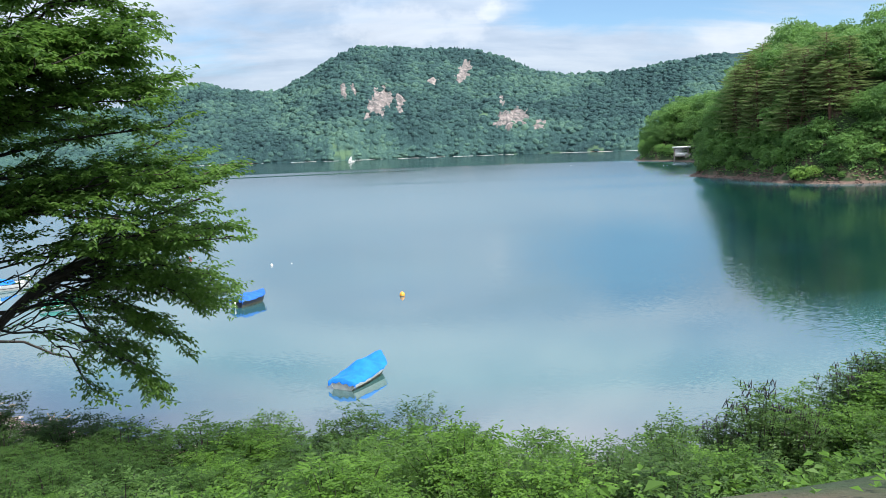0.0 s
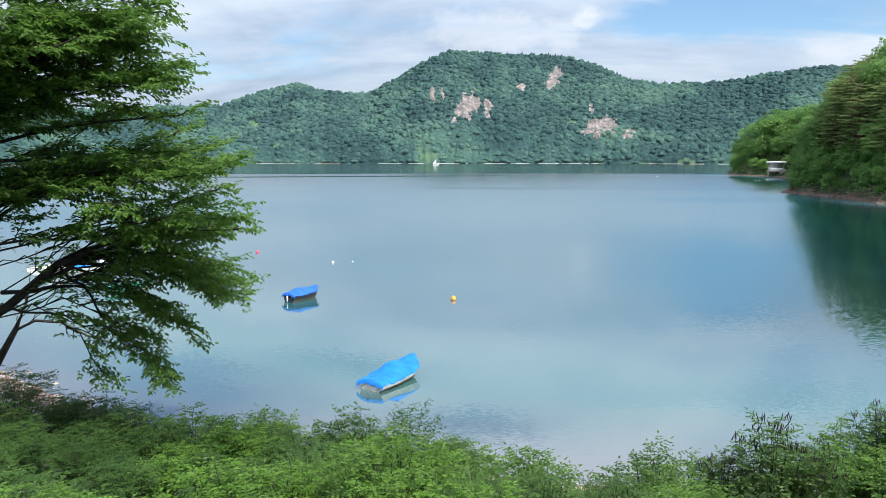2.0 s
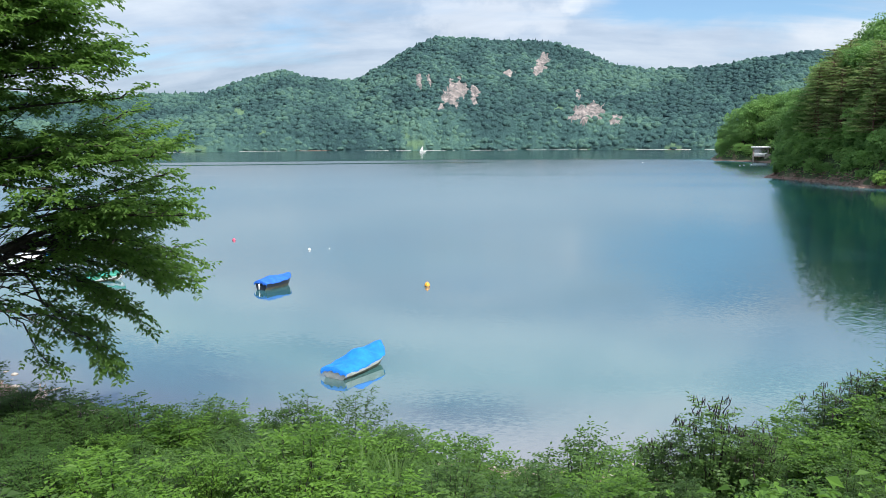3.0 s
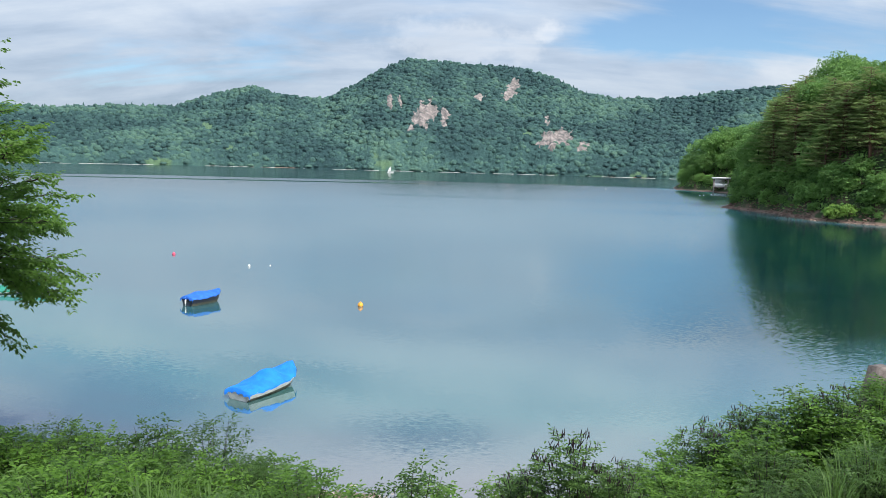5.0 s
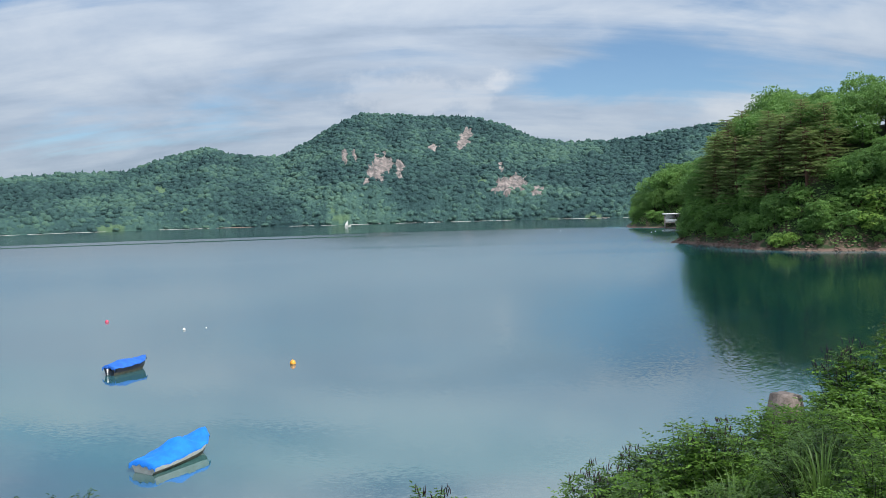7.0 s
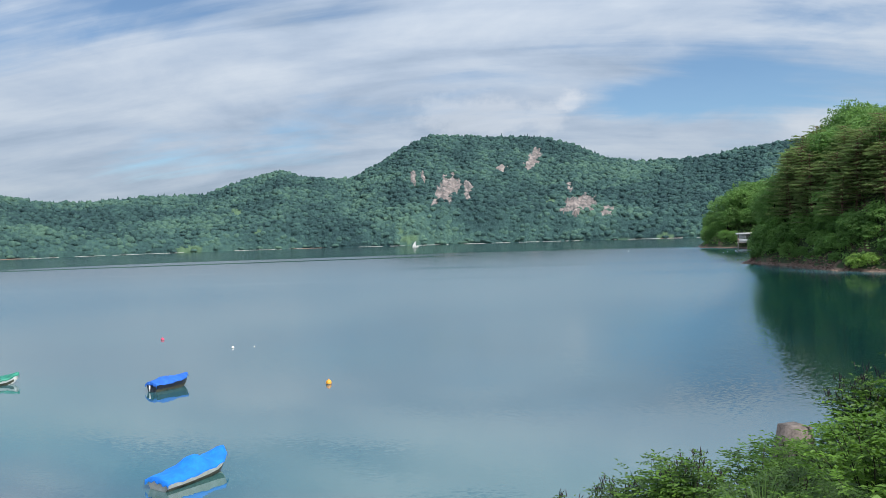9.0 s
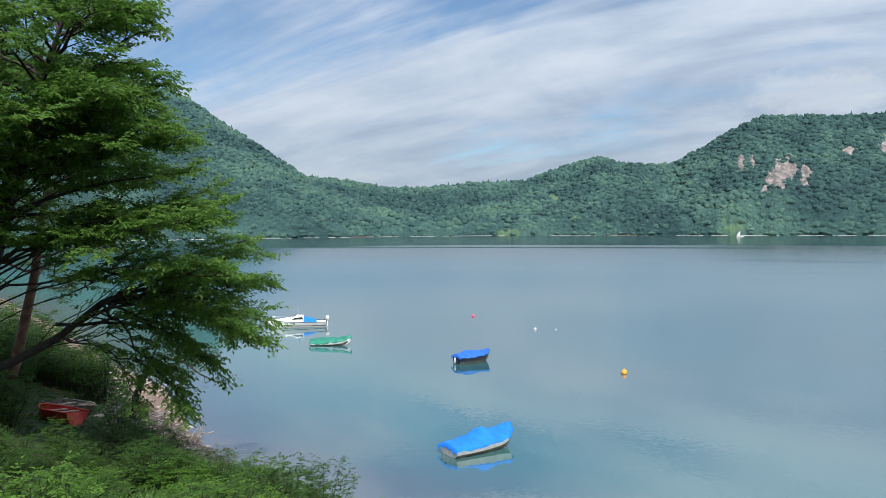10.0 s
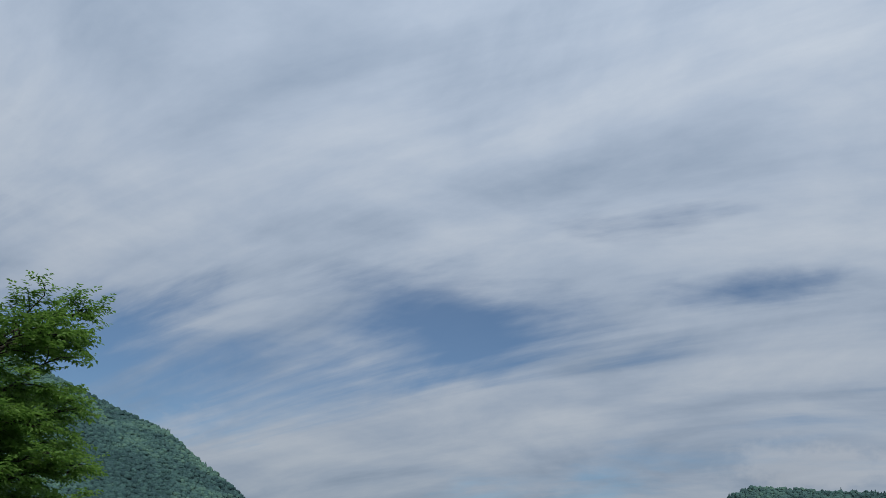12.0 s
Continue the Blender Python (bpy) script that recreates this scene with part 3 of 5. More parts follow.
def far_woods():
    nb, nu = 1250, 130
    beta, u = np.meshgrid(np.linspace(-68, 24, nb), np.concatenate([np.linspace(0, 1.0, nu - 14), np.linspace(1.0, 1.3, 15)[1:]]), indexing="ij")
    r, z = far_hill(beta, u)
    x, y = EYE[0] + r * np.sin(np.radians(beta)), EYE[1] + r * np.cos(np.radians(beta))
    rock, grass = open_ground(beta, u, r, z)
    elev = np.degrees(np.arctan2(z - 7.4, r))
    ribs = 2.4 * fbm(beta * 5.0, elev * 1.1, 1.0, 31, 4, 0.6) + 1.3 * fbm(beta * 13.0, elev * 5.0, 1.0, 33, 3, 0.6)
    top = np.where(rock, 3.6 + ribs, (3.0 + 1.3 * fbm(x, y, 2.6, 7, 4, 0.75)) * smooth(0.0, 0.02, u))
    tint = 0.3 + 0.25 * fbm(x, y, 4.0, 8, 3)
    x, y = x - 0.7 * top * np.sin(np.radians(beta)), y - 0.7 * top * np.cos(np.radians(beta))
    z = z + 0.7 * top
    v = np.stack([x, y, np.where(u == 0, -0.5, z)], -1).reshape(-1, 3)
    idx = np.arange(nb * nu).reshape(nb, nu)
    f = np.stack([idx[:-1, :-1], idx[:-1, 1:], idx[1:, 1:], idx[1:, :-1]], -1).reshape(-1, 4)
    stone = rock[:-1, :-1].ravel()

    def take(name, faces, mat):
        used, inv = np.unique(faces, return_inverse=True)
        me = mesh_of(name, v[used], inv.reshape(faces.shape), mat)
        a = me.attributes.new("tint", "FLOAT", "POINT")
        a.data.foreach_set("value", tint.ravel()[used].astype(np.float32))
        a = me.attributes.new("meadow", "FLOAT", "POINT")
        a.data.foreach_set("value", grass.ravel()[used].astype(np.float32))
        return new(name, me)
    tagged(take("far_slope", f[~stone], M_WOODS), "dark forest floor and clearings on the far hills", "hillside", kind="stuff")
    tagged(take("cliff", f[stone], M_CLIFF), "bare pinkish-grey rock faces between the trees", "cliff", kind="structure")


far_woods()


def far_beach():
    """A thin pale strip of shingle along the far shore, broken here and there."""
    beta = np.linspace(-66, 23, 900)
    r, _ = far_hill(beta, beta * 0)
    w = np.clip(0.55 + 2.6 * fbm(beta, beta * 0, 0.9, 51, 4), 0.0, 1.3)
    rows = []
    for k, z in ((-1.0, -0.2), (-0.6, 0.1), (0.5, 0.13), (2.0, 0.2)):
        rr = r + k * w - 0.5
        rows.append(np.stack([EYE[0] + rr * np.sin(np.radians(beta)), EYE[1] + rr * np.cos(np.radians(beta)), np.where(w > 0.3, z, -0.4) + 0 * beta], -1))
    v = np.stack(rows, 1).reshape(-1, 3)
    i = np.arange(900 * 4).reshape(900, 4)
    f = np.stack([i[:-1, :-1], i[:-1, 1:], i[1:, 1:], i[1:, :-1]], -1).reshape(-1, 4)
    tagged(new("far_shore", mesh_of("far_shore", v, f, M_PALE)), "thin pale shingle strip along the far shore", "shore", kind="structure")


far_beach()


def height_at(x, y):
    return float(land(np.array([x], float), np.array([y], float))[0])


# ---- trees ----
def trunk_mesh(seed, tall, thick, mat, limbs=7, spread=2.6, low=0.3):
    rng = np.random.default_rng(seed)
    axis = bend((0, 0, -0.6), (rng.normal(0, 0.3), rng.normal(0, 0.3), tall), 0, 0.07, 9, rng)
    pieces = [tube(axis, np.linspace(thick, thick * 0.25, 9), 8)]
    for i in range(limbs):
        a, h = i * 2.4 + rng.uniform(0, 0.5), low + (0.95 - low) * i / limbs
        p = axis[int(h * 8)]
        q = p + [math.cos(a) * spread * (1.1 - h * 0.6), math.sin(a) * spread * (1.1 - h * 0.6), 1.0 + rng.uniform(0, 0.8)]
        pieces.append(tube(bend(p, q, 0.2, 0.08, 6, rng), np.linspace(thick * 0.4, 0.03, 6), 5))
    return mesh_of("trunk", *joined(*pieces), mat)


def plume_crown(name, seed, rx, rz, mid, clumps, per, size, mat):
    """A crown of leafy domes with dark hollows between and below them."""
    rng = np.random.default_rng(seed)
    k = np.arange(clumps)
    cz = 1 - 1.85 * (k + 0.5) / clumps
    az = k * 2.39996 + rng.normal(0, 0.3, clumps)
    rr = np.sqrt(np.clip(1 - cz ** 2, 0, 1))
    reach = rng.uniform(0.66, 1.05, clumps)[:, None]
    cen = np.stack([rr * np.cos(az) * rx, rr * np.sin(az) * rx, cz * rz], -1) * reach + [0, 0, mid]
    cr = rng.uniform(0.7, 1.35, clumps) * rx * 0.27
    way = rng.normal(0, 1, (clumps, per, 3))
    way[:, :, 2] = np.abs(way[:, :, 2]) - 0.25
    way = unit(way)
    at = (cen[:, None] + way * [1.15, 1.15, 0.72] * cr[:, None, None] * rng.uniform(0.82, 1.1, (clumps, per, 1))).reshape(-1, 3)
    out = way.reshape(-1, 3)
    ahead = unit(out * [1, 1, 0.2] + np.cross(out, rng.normal(0, 1, out.shape)) * 0.7 + [0, 0, -0.3])
    face = unit(out + [0, 0, 0.6] + rng.normal(0, 0.3, out.shape))
    n = len(at)
    v, f = leaves(rng, at, ahead, face, size * rng.uniform(0.7, 1.35, n), size * 0.7 * rng.uniform(0.7, 1.2, n))
    return mesh_of(name, v, f, mat, smooth=False)


def tiered_pine(seed, tall, low, reach, boughs):
    """A pine of level needle plates on bare-tipped boughs: trunk mesh and crown mesh."""
    rng = np.random.default_rng(seed)
    axis = bend((0, 0, -0.6), (rng.normal(0, 0.5), rng.normal(0, 0.5), tall), 0, 0.10, 9, rng)
    wood = [tube(axis, np.linspace(0.27, 0.05, 9), 8)]
    at, ahead, face = [], [], []
    for i in range(boughs):
        h = low + (tall - low) * (i + rng.uniform(0, 0.8)) / boughs
        p = np.array([np.interp(h, axis[:, 2], axis[:, c]) for c in range(3)])
        a = i * 2.39996 + rng.uniform(-0.4, 0.4)
        f = (h - low) / (tall - low)
        ln = reach * (1.0 - f ** 2.2 * 0.62) * rng.uniform(0.5, 1.15)
        w, sd = np.array([math.cos(a), math.sin(a), 0.0]), np.array([-math.sin(a), math.cos(a), 0.0])
        q = p + w * ln + [0, 0, rng.uniform(-0.1, 0.5)]
        wood.append(tube(bend(p, q, -0.15, 0.05, 5, rng), np.linspace(0.07, 0.02, 5), 4))
        n = int(52 * ln / reach) + 18
        t = rng.uniform(0.28, 1.08, n)[:, None]
        wide = rng.normal(0, 0.30, n)[:, None] * ln * (0.35 + 0.5 * np.sin(np.clip(t, 0, 1) * 3.0))
        at.append(p + (q - p) * t + sd * wide + np.stack([0 * t[:, 0], 0 * t[:, 0], rng.normal(0.06, 0.07, n) - 0.10 * np.abs(wide[:, 0])], -1))
        ahead.append(w + sd * np.sign(wide) * 0.8 + rng.normal(0, 0.3, (n, 3)) * [1, 1, 0.5])
        face.append(np.array([0, 0, 1.0]) + rng.normal(0, 0.25, (n, 3)))
    at, ahead, face = map(np.concatenate, (at, ahead, face))
    n = len(at)
    v, f = leaves(rng, at, ahead, unit(face), 0.52 * rng.uniform(0.7, 1.3, n), 0.2 * rng.uniform(0.7, 1.3, n))
    return mesh_of("trunk", *joined(*wood), M_BARK_PINE), mesh_of("crown", v, f, M_LEAF_PINE, smooth=False)


HEAD_KINDS = []
for i, (rx, rz, mid, clumps) in enumerate([(3.9, 4.4, 5.6, 54), (4.7, 4.0, 5.2, 64), (3.4, 4.2, 5.0, 46)]):
    crown = plume_crown("crown", 40 + i, rx, rz, mid, clumps, 74, 0.46, M_LEAF_HEAD)
    HEAD_KINDS.append(("broadleaf_tree", trunk_mesh(50 + i, mid + 1.5, 0.22, M_BARK), crown, "leafy green broadleaf tree on the wooded headland", "tree"))
for i in range(3):
    trunk, crown = tiered_pine(60 + i, 15.5 - i, 2.0 + 0.5 * i, 4.9, 70)
    HEAD_KINDS.append(("pine_tree", trunk, crown, "tall red pine with layered dull green foliage", "pine"))


def headland_trees():
    rng = np.random.default_rng(8)
    firsts = {}
    spots = []
    for gx_ in np.arange(62, 230, 6.6):
        for gy_ in np.arange(116, 400, 6.6):
            x, y = gx_ + rng.uniform(-2.2, 2.2), gy_ + rng.uniform(-2.2, 2.2)
            beta = math.degrees(math.atan2(x - 10, y))
            d = float(inland(np.array([x]), np.array([y]))[0])
            if d < 3.2 or d > 34 or not 13 < beta < 34.5 or (y > 260 and beta > 24):
                continue
            if math.hypot(x - 109, y - 299) < 9.5:
                continue
            spots.append((x, y, d, beta))
    for gx_ in np.arange(64, 130, 4.9):
        for gy_ in np.arange(112, 320, 4.9):
            x, y = gx_ + rng.uniform(-1.6, 1.6), gy_ + rng.uniform(-1.6, 1.6)
            beta = math.degrees(math.atan2(x - 10, y))
            d = float(inland(np.array([x]), np.array([y]))[0])
            if 2.4 < d < 11.5 and 13 < beta < 34 and math.hypot(x - 109, y - 299) > 9 and not (235 < y < 285 and beta > 21):
                spots.append((x, y, d, beta))
    spots.sort(key=lambda q: q[1])
    print("headland trees", len(spots))
    for x, y, d, beta in spots[:300]:
        pine = 20.6 < beta < 28.2 and 4.2 < d < 18 and y < 240 and rng.random() < 0.72
        k = 3 + int(rng.integers(3)) if pine else int(rng.integers(3))
        s = rng.uniform(0.82, 1.2) * (1.0 if pine else 0.55 if d < 5 else 0.8 if d < 11.5 else 1.25 if beta < 25.5 else 1.0)
        m = pose(x, y, height_at(x, y) - 0.5, 0, 0, rng.uniform(0, 360)) @ Matrix.Diagonal((s, s, s * rng.uniform(0.9, 1.12) * (0.85 if pine else 1.0), 1))
        name, trunk, crown, label, cat = HEAD_KINDS[k]
        if k not in firsts:
            t = firsts[k] = thing(name, m, label, cat, "trees on the headland")
            part_mesh("trunk", trunk, t)
            part_mesh("crown", crown, t)
        else:
            c = copy_thing(firsts[k], Matrix.Identity(4))
            c.matrix_basis = m


headland_trees()


def headland_bushes():
    """Low leafy growth along the foot of the headland."""
    rng = np.random.default_rng(9)
    first, n = None, 0
    for gx_ in np.arange(70, 132, 2.0):
        for gy_ in np.arange(108, 245, 2.0):
            x, y = gx_ + rng.uniform(-1, 1), gy_ + rng.uniform(-1, 1)
            beta, d = math.degrees(math.atan2(x - 10, y)), float(inland(np.array([x]), np.array([y]))[0])
            if not (1.8 < d < 6.5 and 15 < beta < 34.0) or n >= 300:
                continue
            s = rng.uniform(0.34, 0.56) * (0.55 if d < 2.8 else 1.0)
            m = pose(x, y, float(surface(x, y)) - 0.4, 0, 0, rng.uniform(0, 360)) @ Matrix.Diagonal((s, s, s * 0.9, 1))
            n += 1
            if first is None:
                first = thing("headland_bush", m, "round green bush at the foot of the headland", "bush", "bushes on the headland")
                part_mesh("crown", LOW_CROWN, first)
            else:
                copy_thing(first, Matrix.Identity(4)).matrix_basis = m


LOW_CROWN = plume_crown("crown", 48, 4.4, 4.0, 4.2, 30, 44, 0.95, M_LEAF_HEAD)
BRIGHT_CROWN = plume_crown("crown", 49, 4.4, 3.6, 3.4, 26, 46, 0.95, leafy("bright_headland_leaves", (0.10, 0.20, 0.04), (0.30, 0.46, 0.11), 0.4, 0.25))
headland_bushes()


for x, y, s in ((81.8, 153.4, 0.42), (83.4, 151.6, 0.34), (96.5, 146.8, 0.62), (99.0, 147.4, 0.7)):
    t = thing("headland_bush", pose(x, y, float(surface(x, y)) - 0.3, 0, 0, x * 50) @ Matrix.Diagonal((s, s, s * 0.9, 1)), "bright yellow-green bush hanging over the headland shore", "bush", "bushes on the headland")
    part_mesh("crown", BRIGHT_CROWN, t)


def headland_cover():
    """Low leaves over the foot of the headland."""
    rng = np.random.default_rng(19)
    x, y = rng.uniform(66, 140, 140000), rng.uniform(100, 330, 140000)
    d, beta = inland(x, y), np.degrees(np.arctan2(x - 10, y))
    keep = (surface(x, y) > 1.1 + 0.7 * fbm(x, y, 5.0, 61)) & (d < 12) & (beta > 13) & (beta < 35)
    x, y = x[keep], y[keep]
    n = len(x)
    at = np.stack([x, y, surface(x, y) + rng.uniform(0.0, 1.3, n) ** 1.3], -1)
    ahead = rng.normal(0, 1, (n, 3)) * [1, 1, 0.4]
    face = unit(np.array([0, -0.5, 0.8]) + rng.normal(0, 0.4, (n, 3)))
    size = rng.uniform(0.4, 0.85, n)
    v, f = leaves(rng, at, ahead, face, size, size * 0.65)
    tagged(new("headland_undergrowth", mesh_of("headland_undergrowth", v, f, M_LEAF_HEAD, smooth=False)), "green undergrowth over the foot of the headland", "undergrowth", kind="stuff")
    print("headland cover", n)


headland_cover()


def spray_leaves(rng, twigs, gap, long, wide):
    """Leaves set alternately along twigs, lying flat and drooping a little."""
    at, ahead, face = [], [], []
    for p, q in twigs:
        p, q = np.asarray(p), np.asarray(q)
        n = max(3, int(np.linalg.norm(q - p) / gap))
        t = np.linspace(0.08, 1, n)[:, None]
        w = unit(q - p)
        side = unit(np.cross(w, [0, 0, 1.0]) + 1e-6)
        sgn = np.where(np.arange(n) % 2, 1.0, -1.0)[:, None]
        at.append(p + (q - p) * t + rng.normal(0, 0.025, (n, 3)))
        ahead.append(w * 0.6 + side * sgn * 0.85 + [0, 0, -0.22] + rng.normal(0, 0.22, (n, 3)))
        face.append(np.array([0, 0, 1.0]) + rng.normal(0, 0.33, (n, 3)))
    at, ahead, face = map(np.concatenate, (at, ahead, face))
    n = len(at)
    return leaves(rng, at, ahead, unit(face), long * rng.uniform(0.7, 1.25, n), wide * rng.uniform(0.75, 1.2, n))


def branch_out(rng, limb, count, reach, droop, tube_list, twig_list, start=0.25):
    """Side branches and twigs along a limb, spreading nearly level."""
    limb = np.asarray(limb)
    n = len(limb)
    for i in range(count):
        f = start + (1 - start) * (i + rng.uniform(0, 1)) / count
        j = min(int(f * (n - 1)), n - 2)
        p = limb[j] + (limb[j + 1] - limb[j]) * (f * (n - 1) - j)
        w = unit(limb[min(j + 1, n - 1)] - limb[max(j - 1, 0)])
        side = unit(np.cross(w, [0, 0, 1.0])) * (1 if i % 2 else -1)
        ln = reach * rng.uniform(0.55, 1.1) * (1.15 - 0.55 * f)
        d = unit(w * rng.uniform(0.5, 1.0) + side * rng.uniform(0.5, 1.0) + [0, 0, rng.uniform(-0.30, 0.42)])
        q = p + d * ln - [0, 0, droop * ln]
        sub = bend(p, q, 0.12 * ln, 0.03, 5, rng)
        tube_list.append(tube(sub, np.linspace(0.022, 0.006, 5), 4))
        m = max(4, int(ln / 0.13))
        for k in range(m):
            g = 0.15 + 0.85 * (k + rng.uniform(0, 1)) / m
            jj = min(int(g * 4), 3)
            a = sub[jj] + (sub[jj + 1] - sub[jj]) * (g * 4 - jj)
            s2 = unit(np.cross(d, [0, 0, 1.0])) * (1 if k % 2 else -1)
            e = unit(d * rng.uniform(0.5, 1.1) + s2 * rng.uniform(0.3, 0.9) + [0, 0, rng.uniform(-0.5, 0.25)])
            twig_list.append((a, a + e * rng.uniform(0.35, 0.85)))
        twig_list.append((sub[-2], q + d * 0.3))
    twig_list.append((limb[-2], limb[-1] + unit(limb[-1] - limb[-2]) * 0.4))


def lakeside_tree():
    """The large tree beside the walk: leaning trunk, spreading limbs, flat leafy sprays."""
    rng = np.random.default_rng(3)
    base = np.array([-11.4, 14.9, height_at(-11.4, 14.9) - 0.3])
    t = thing("lakeside_tree", pose(*base), "large spreading broadleaf tree with dark trunk above the shore", "tree")
    axis = np.array([base, (-10.9, 15.2, 5.8), (-10.3, 15.5, 8.2), (-9.6, 15.8, 10.6), (-8.6, 16.0, 13.0), (-7.4, 16.1, 15.2), (-6.4, 16.2, 17.0)])
    second = np.array([(-10.9, 15.2, 5.4), (-11.6, 16.6, 8.5), (-11.8, 17.6, 11.5), (-11.4, 18.2, 14.5), (-11.0, 18.4, 17.0)])
    wood = [tube(axis, [0.42, 0.36, 0.31, 0.25, 0.18, 0.11, 0.04], 10), tube(second, [0.24, 0.2, 0.15, 0.1, 0.03], 8)]
    limbs, twigs, subs = [], [], []
    # limbs: height of the fork, heading, reach, height of the tip
    low = bend((-10.9, 15.2, 5.2), (-7.5, 18.0, 7.7), -0.35, 0.03, 7, rng)
    limbs.append((np.concatenate([low, bend(low[-1], (-3.6, 21.4, 6.9), 0.5, 0.05, 7, rng)[1:]]), 0.2, 1.9, 15))
    limbs.append((bend((-7.5, 18.0, 7.7), (-5.2, 23.0, 7.9), 0.4, 0.05, 8, rng), 0.10, 1.8, 12))
    limbs.append((bend((-7.6, 17.9, 7.6), (-3.3, 19.4, 8.7), 0.3, 0.05, 8, rng), 0.09, 1.7, 10))
    limbs.append((bend((-8.6, 17.0, 7.0), (-6.0, 21.0, 5.6), 0.5, 0.05, 8, rng), 0.07, 1.5, 8))
    for i in range(46):
        h = 0.40 + 0.58 * i / 46
        j = min(int(h * 6), 5)
        stem = second if i % 3 == 2 else axis
        g = h * (len(stem) - 1)
        j = min(int(g), len(stem) - 2)
        p = stem[j] + (stem[j + 1] - stem[j]) * (g - j)
        head = i * 2.39996 + rng.uniform(-0.3, 0.3)
        reach = np.interp(p[2], [5, 8, 11, 14, 16, 17.5], [5.6, 6.0, 5.8, 4.4, 3.0, 1.7]) * rng.uniform(0.78, 1.08)
        q = p + [math.cos(head) * reach, math.sin(head) * reach, rng.uniform(0.4, 1.9)]
        limbs.append((bend(p, q, 0.35, 0.09, 8, rng), 0.085 * (1.2 - 0.6 * h), 1.55, 12))
    for i in range(12):
        zf = 7.4 + 0.5 * i
        p = np.array([np.interp(zf, axis[:, 2], axis[:, c]) for c in range(3)])
        head = radians(-75 + 40 * math.sin(i * 2.1))
        q = p + [math.cos(head) * rng.uniform(2.2, 3.6), math.sin(head) * rng.uniform(2.2, 3.6), rng.uniform(0.2, 1.0)]
        limbs.append((bend(p, q, 0.3, 0.08, 8, rng), 0.05, 1.4, 12))
    limbs.append((bend(axis[5], (-4.5, 16.2, 18.0), 0.2, 0.04, 7, rng), 0.05, 1.2, 10))
    limbs.append((bend(axis[4], (-4.0, 17.0, 16.2), 0.3, 0.04, 7, rng), 0.06, 1.4, 11))
    limbs.append((bend(axis[4], (-3.6, 16.6, 14.0), 0.3, 0.04, 7, rng), 0.06, 1.5, 11))
    limbs.append((bend(axis[3], (-3.6, 18.4, 12.0), 0.3, 0.04, 7, rng), 0.07, 1.6, 12))
    limbs.append((bend(axis[3], (-3.4, 19.6, 10.4), 0.3, 0.04, 7, rng), 0.07, 1.6, 12))
    # the outer sprays on the lake side: height of the fork, and the tip
    for z0, tip in ((13.0, (-4.0, 18.0, 14.8)), (11.5, (-3.8, 18.5, 13.1)), (9.5, (-3.3, 19.4, 10.4)), (6.8, (-5.1, 22.9, 7.9)), (6.2, (-4.2, 21.9, 6.2)), (6.4, (-5.0, 20.4, 5.3)), (6.2, (-5.6, 19.5, 4.1)),
                    (11.8, (-3.0, 16.8, 13.2)), (9.0, (-2.2, 17.2, 10.4)), (8.0, (-2.2, 18.3, 9.0)), (6.6, (-3.2, 20.4, 6.8)), (12.5, (-3.4, 15.4, 14.0)), (7.4, (-4.0, 21.6, 9.2)), (8.6, (-4.6, 20.4, 11.6))):
        for k in range(3):
            zf = z0 - 0.7 * k
            p = np.array([np.interp(zf, axis[:, 2], axis[:, i]) for i in range(3)]) if z0 > 7.5 else low[-1 - k - int(2 * rng.random())]
            q = np.array(tip) + (rng.normal(0, 0.55, 3) * [1, 1, 0.7] - [0.5, 0.3, 0.0] if k else 0)
            limbs.append((bend(p, q, 0.25 + 0.3 * k, 0.09, 9, rng), 0.05 - 0.014 * k, 1.45, 14))
    for pts, thick, reach, count in limbs:
        wood.append(tube(pts, np.linspace(thick, 0.018, len(pts)), 6))
        branch_out(rng, pts, count, reach, 0.06, subs, twigs)
    # the shaded inner and lower boughs are nearly bare
    leafy_twigs = []
    for p, q in twigs:
        c = (np.asarray(p) + q) / 2
        inner = math.hypot(c[0] - np.interp(c[2], axis[:, 2], axis[:, 0]), c[1] - np.interp(c[2], axis[:, 2], axis[:, 1]))
        if c[2] > 8.6 or c[0] > -5.0 or rng.random() < 0.12 + 0.88 * smooth(4.2, 7.5, inner):
            leafy_twigs.append((p, q))
    off = base
    shift = lambda vf: (vf[0] - off, vf[1])
    part_mesh("trunk", mesh_of("trunk", *shift(joined(*wood)), M_BARK), t, "dark bark")
    tagged(part_mesh("twig", mesh_of("twig", *shift(joined(*subs)), M_BARK), t), kind="stuff")
    part_mesh("crown", mesh_of("crown", *shift(spray_leaves(rng, leafy_twigs, 0.046, 0.175, 0.088)), M_LEAF_TREE, smooth=False), t, "fresh green toothed leaves in flat sprays")
    print("twigs", len(twigs))


lakeside_tree()


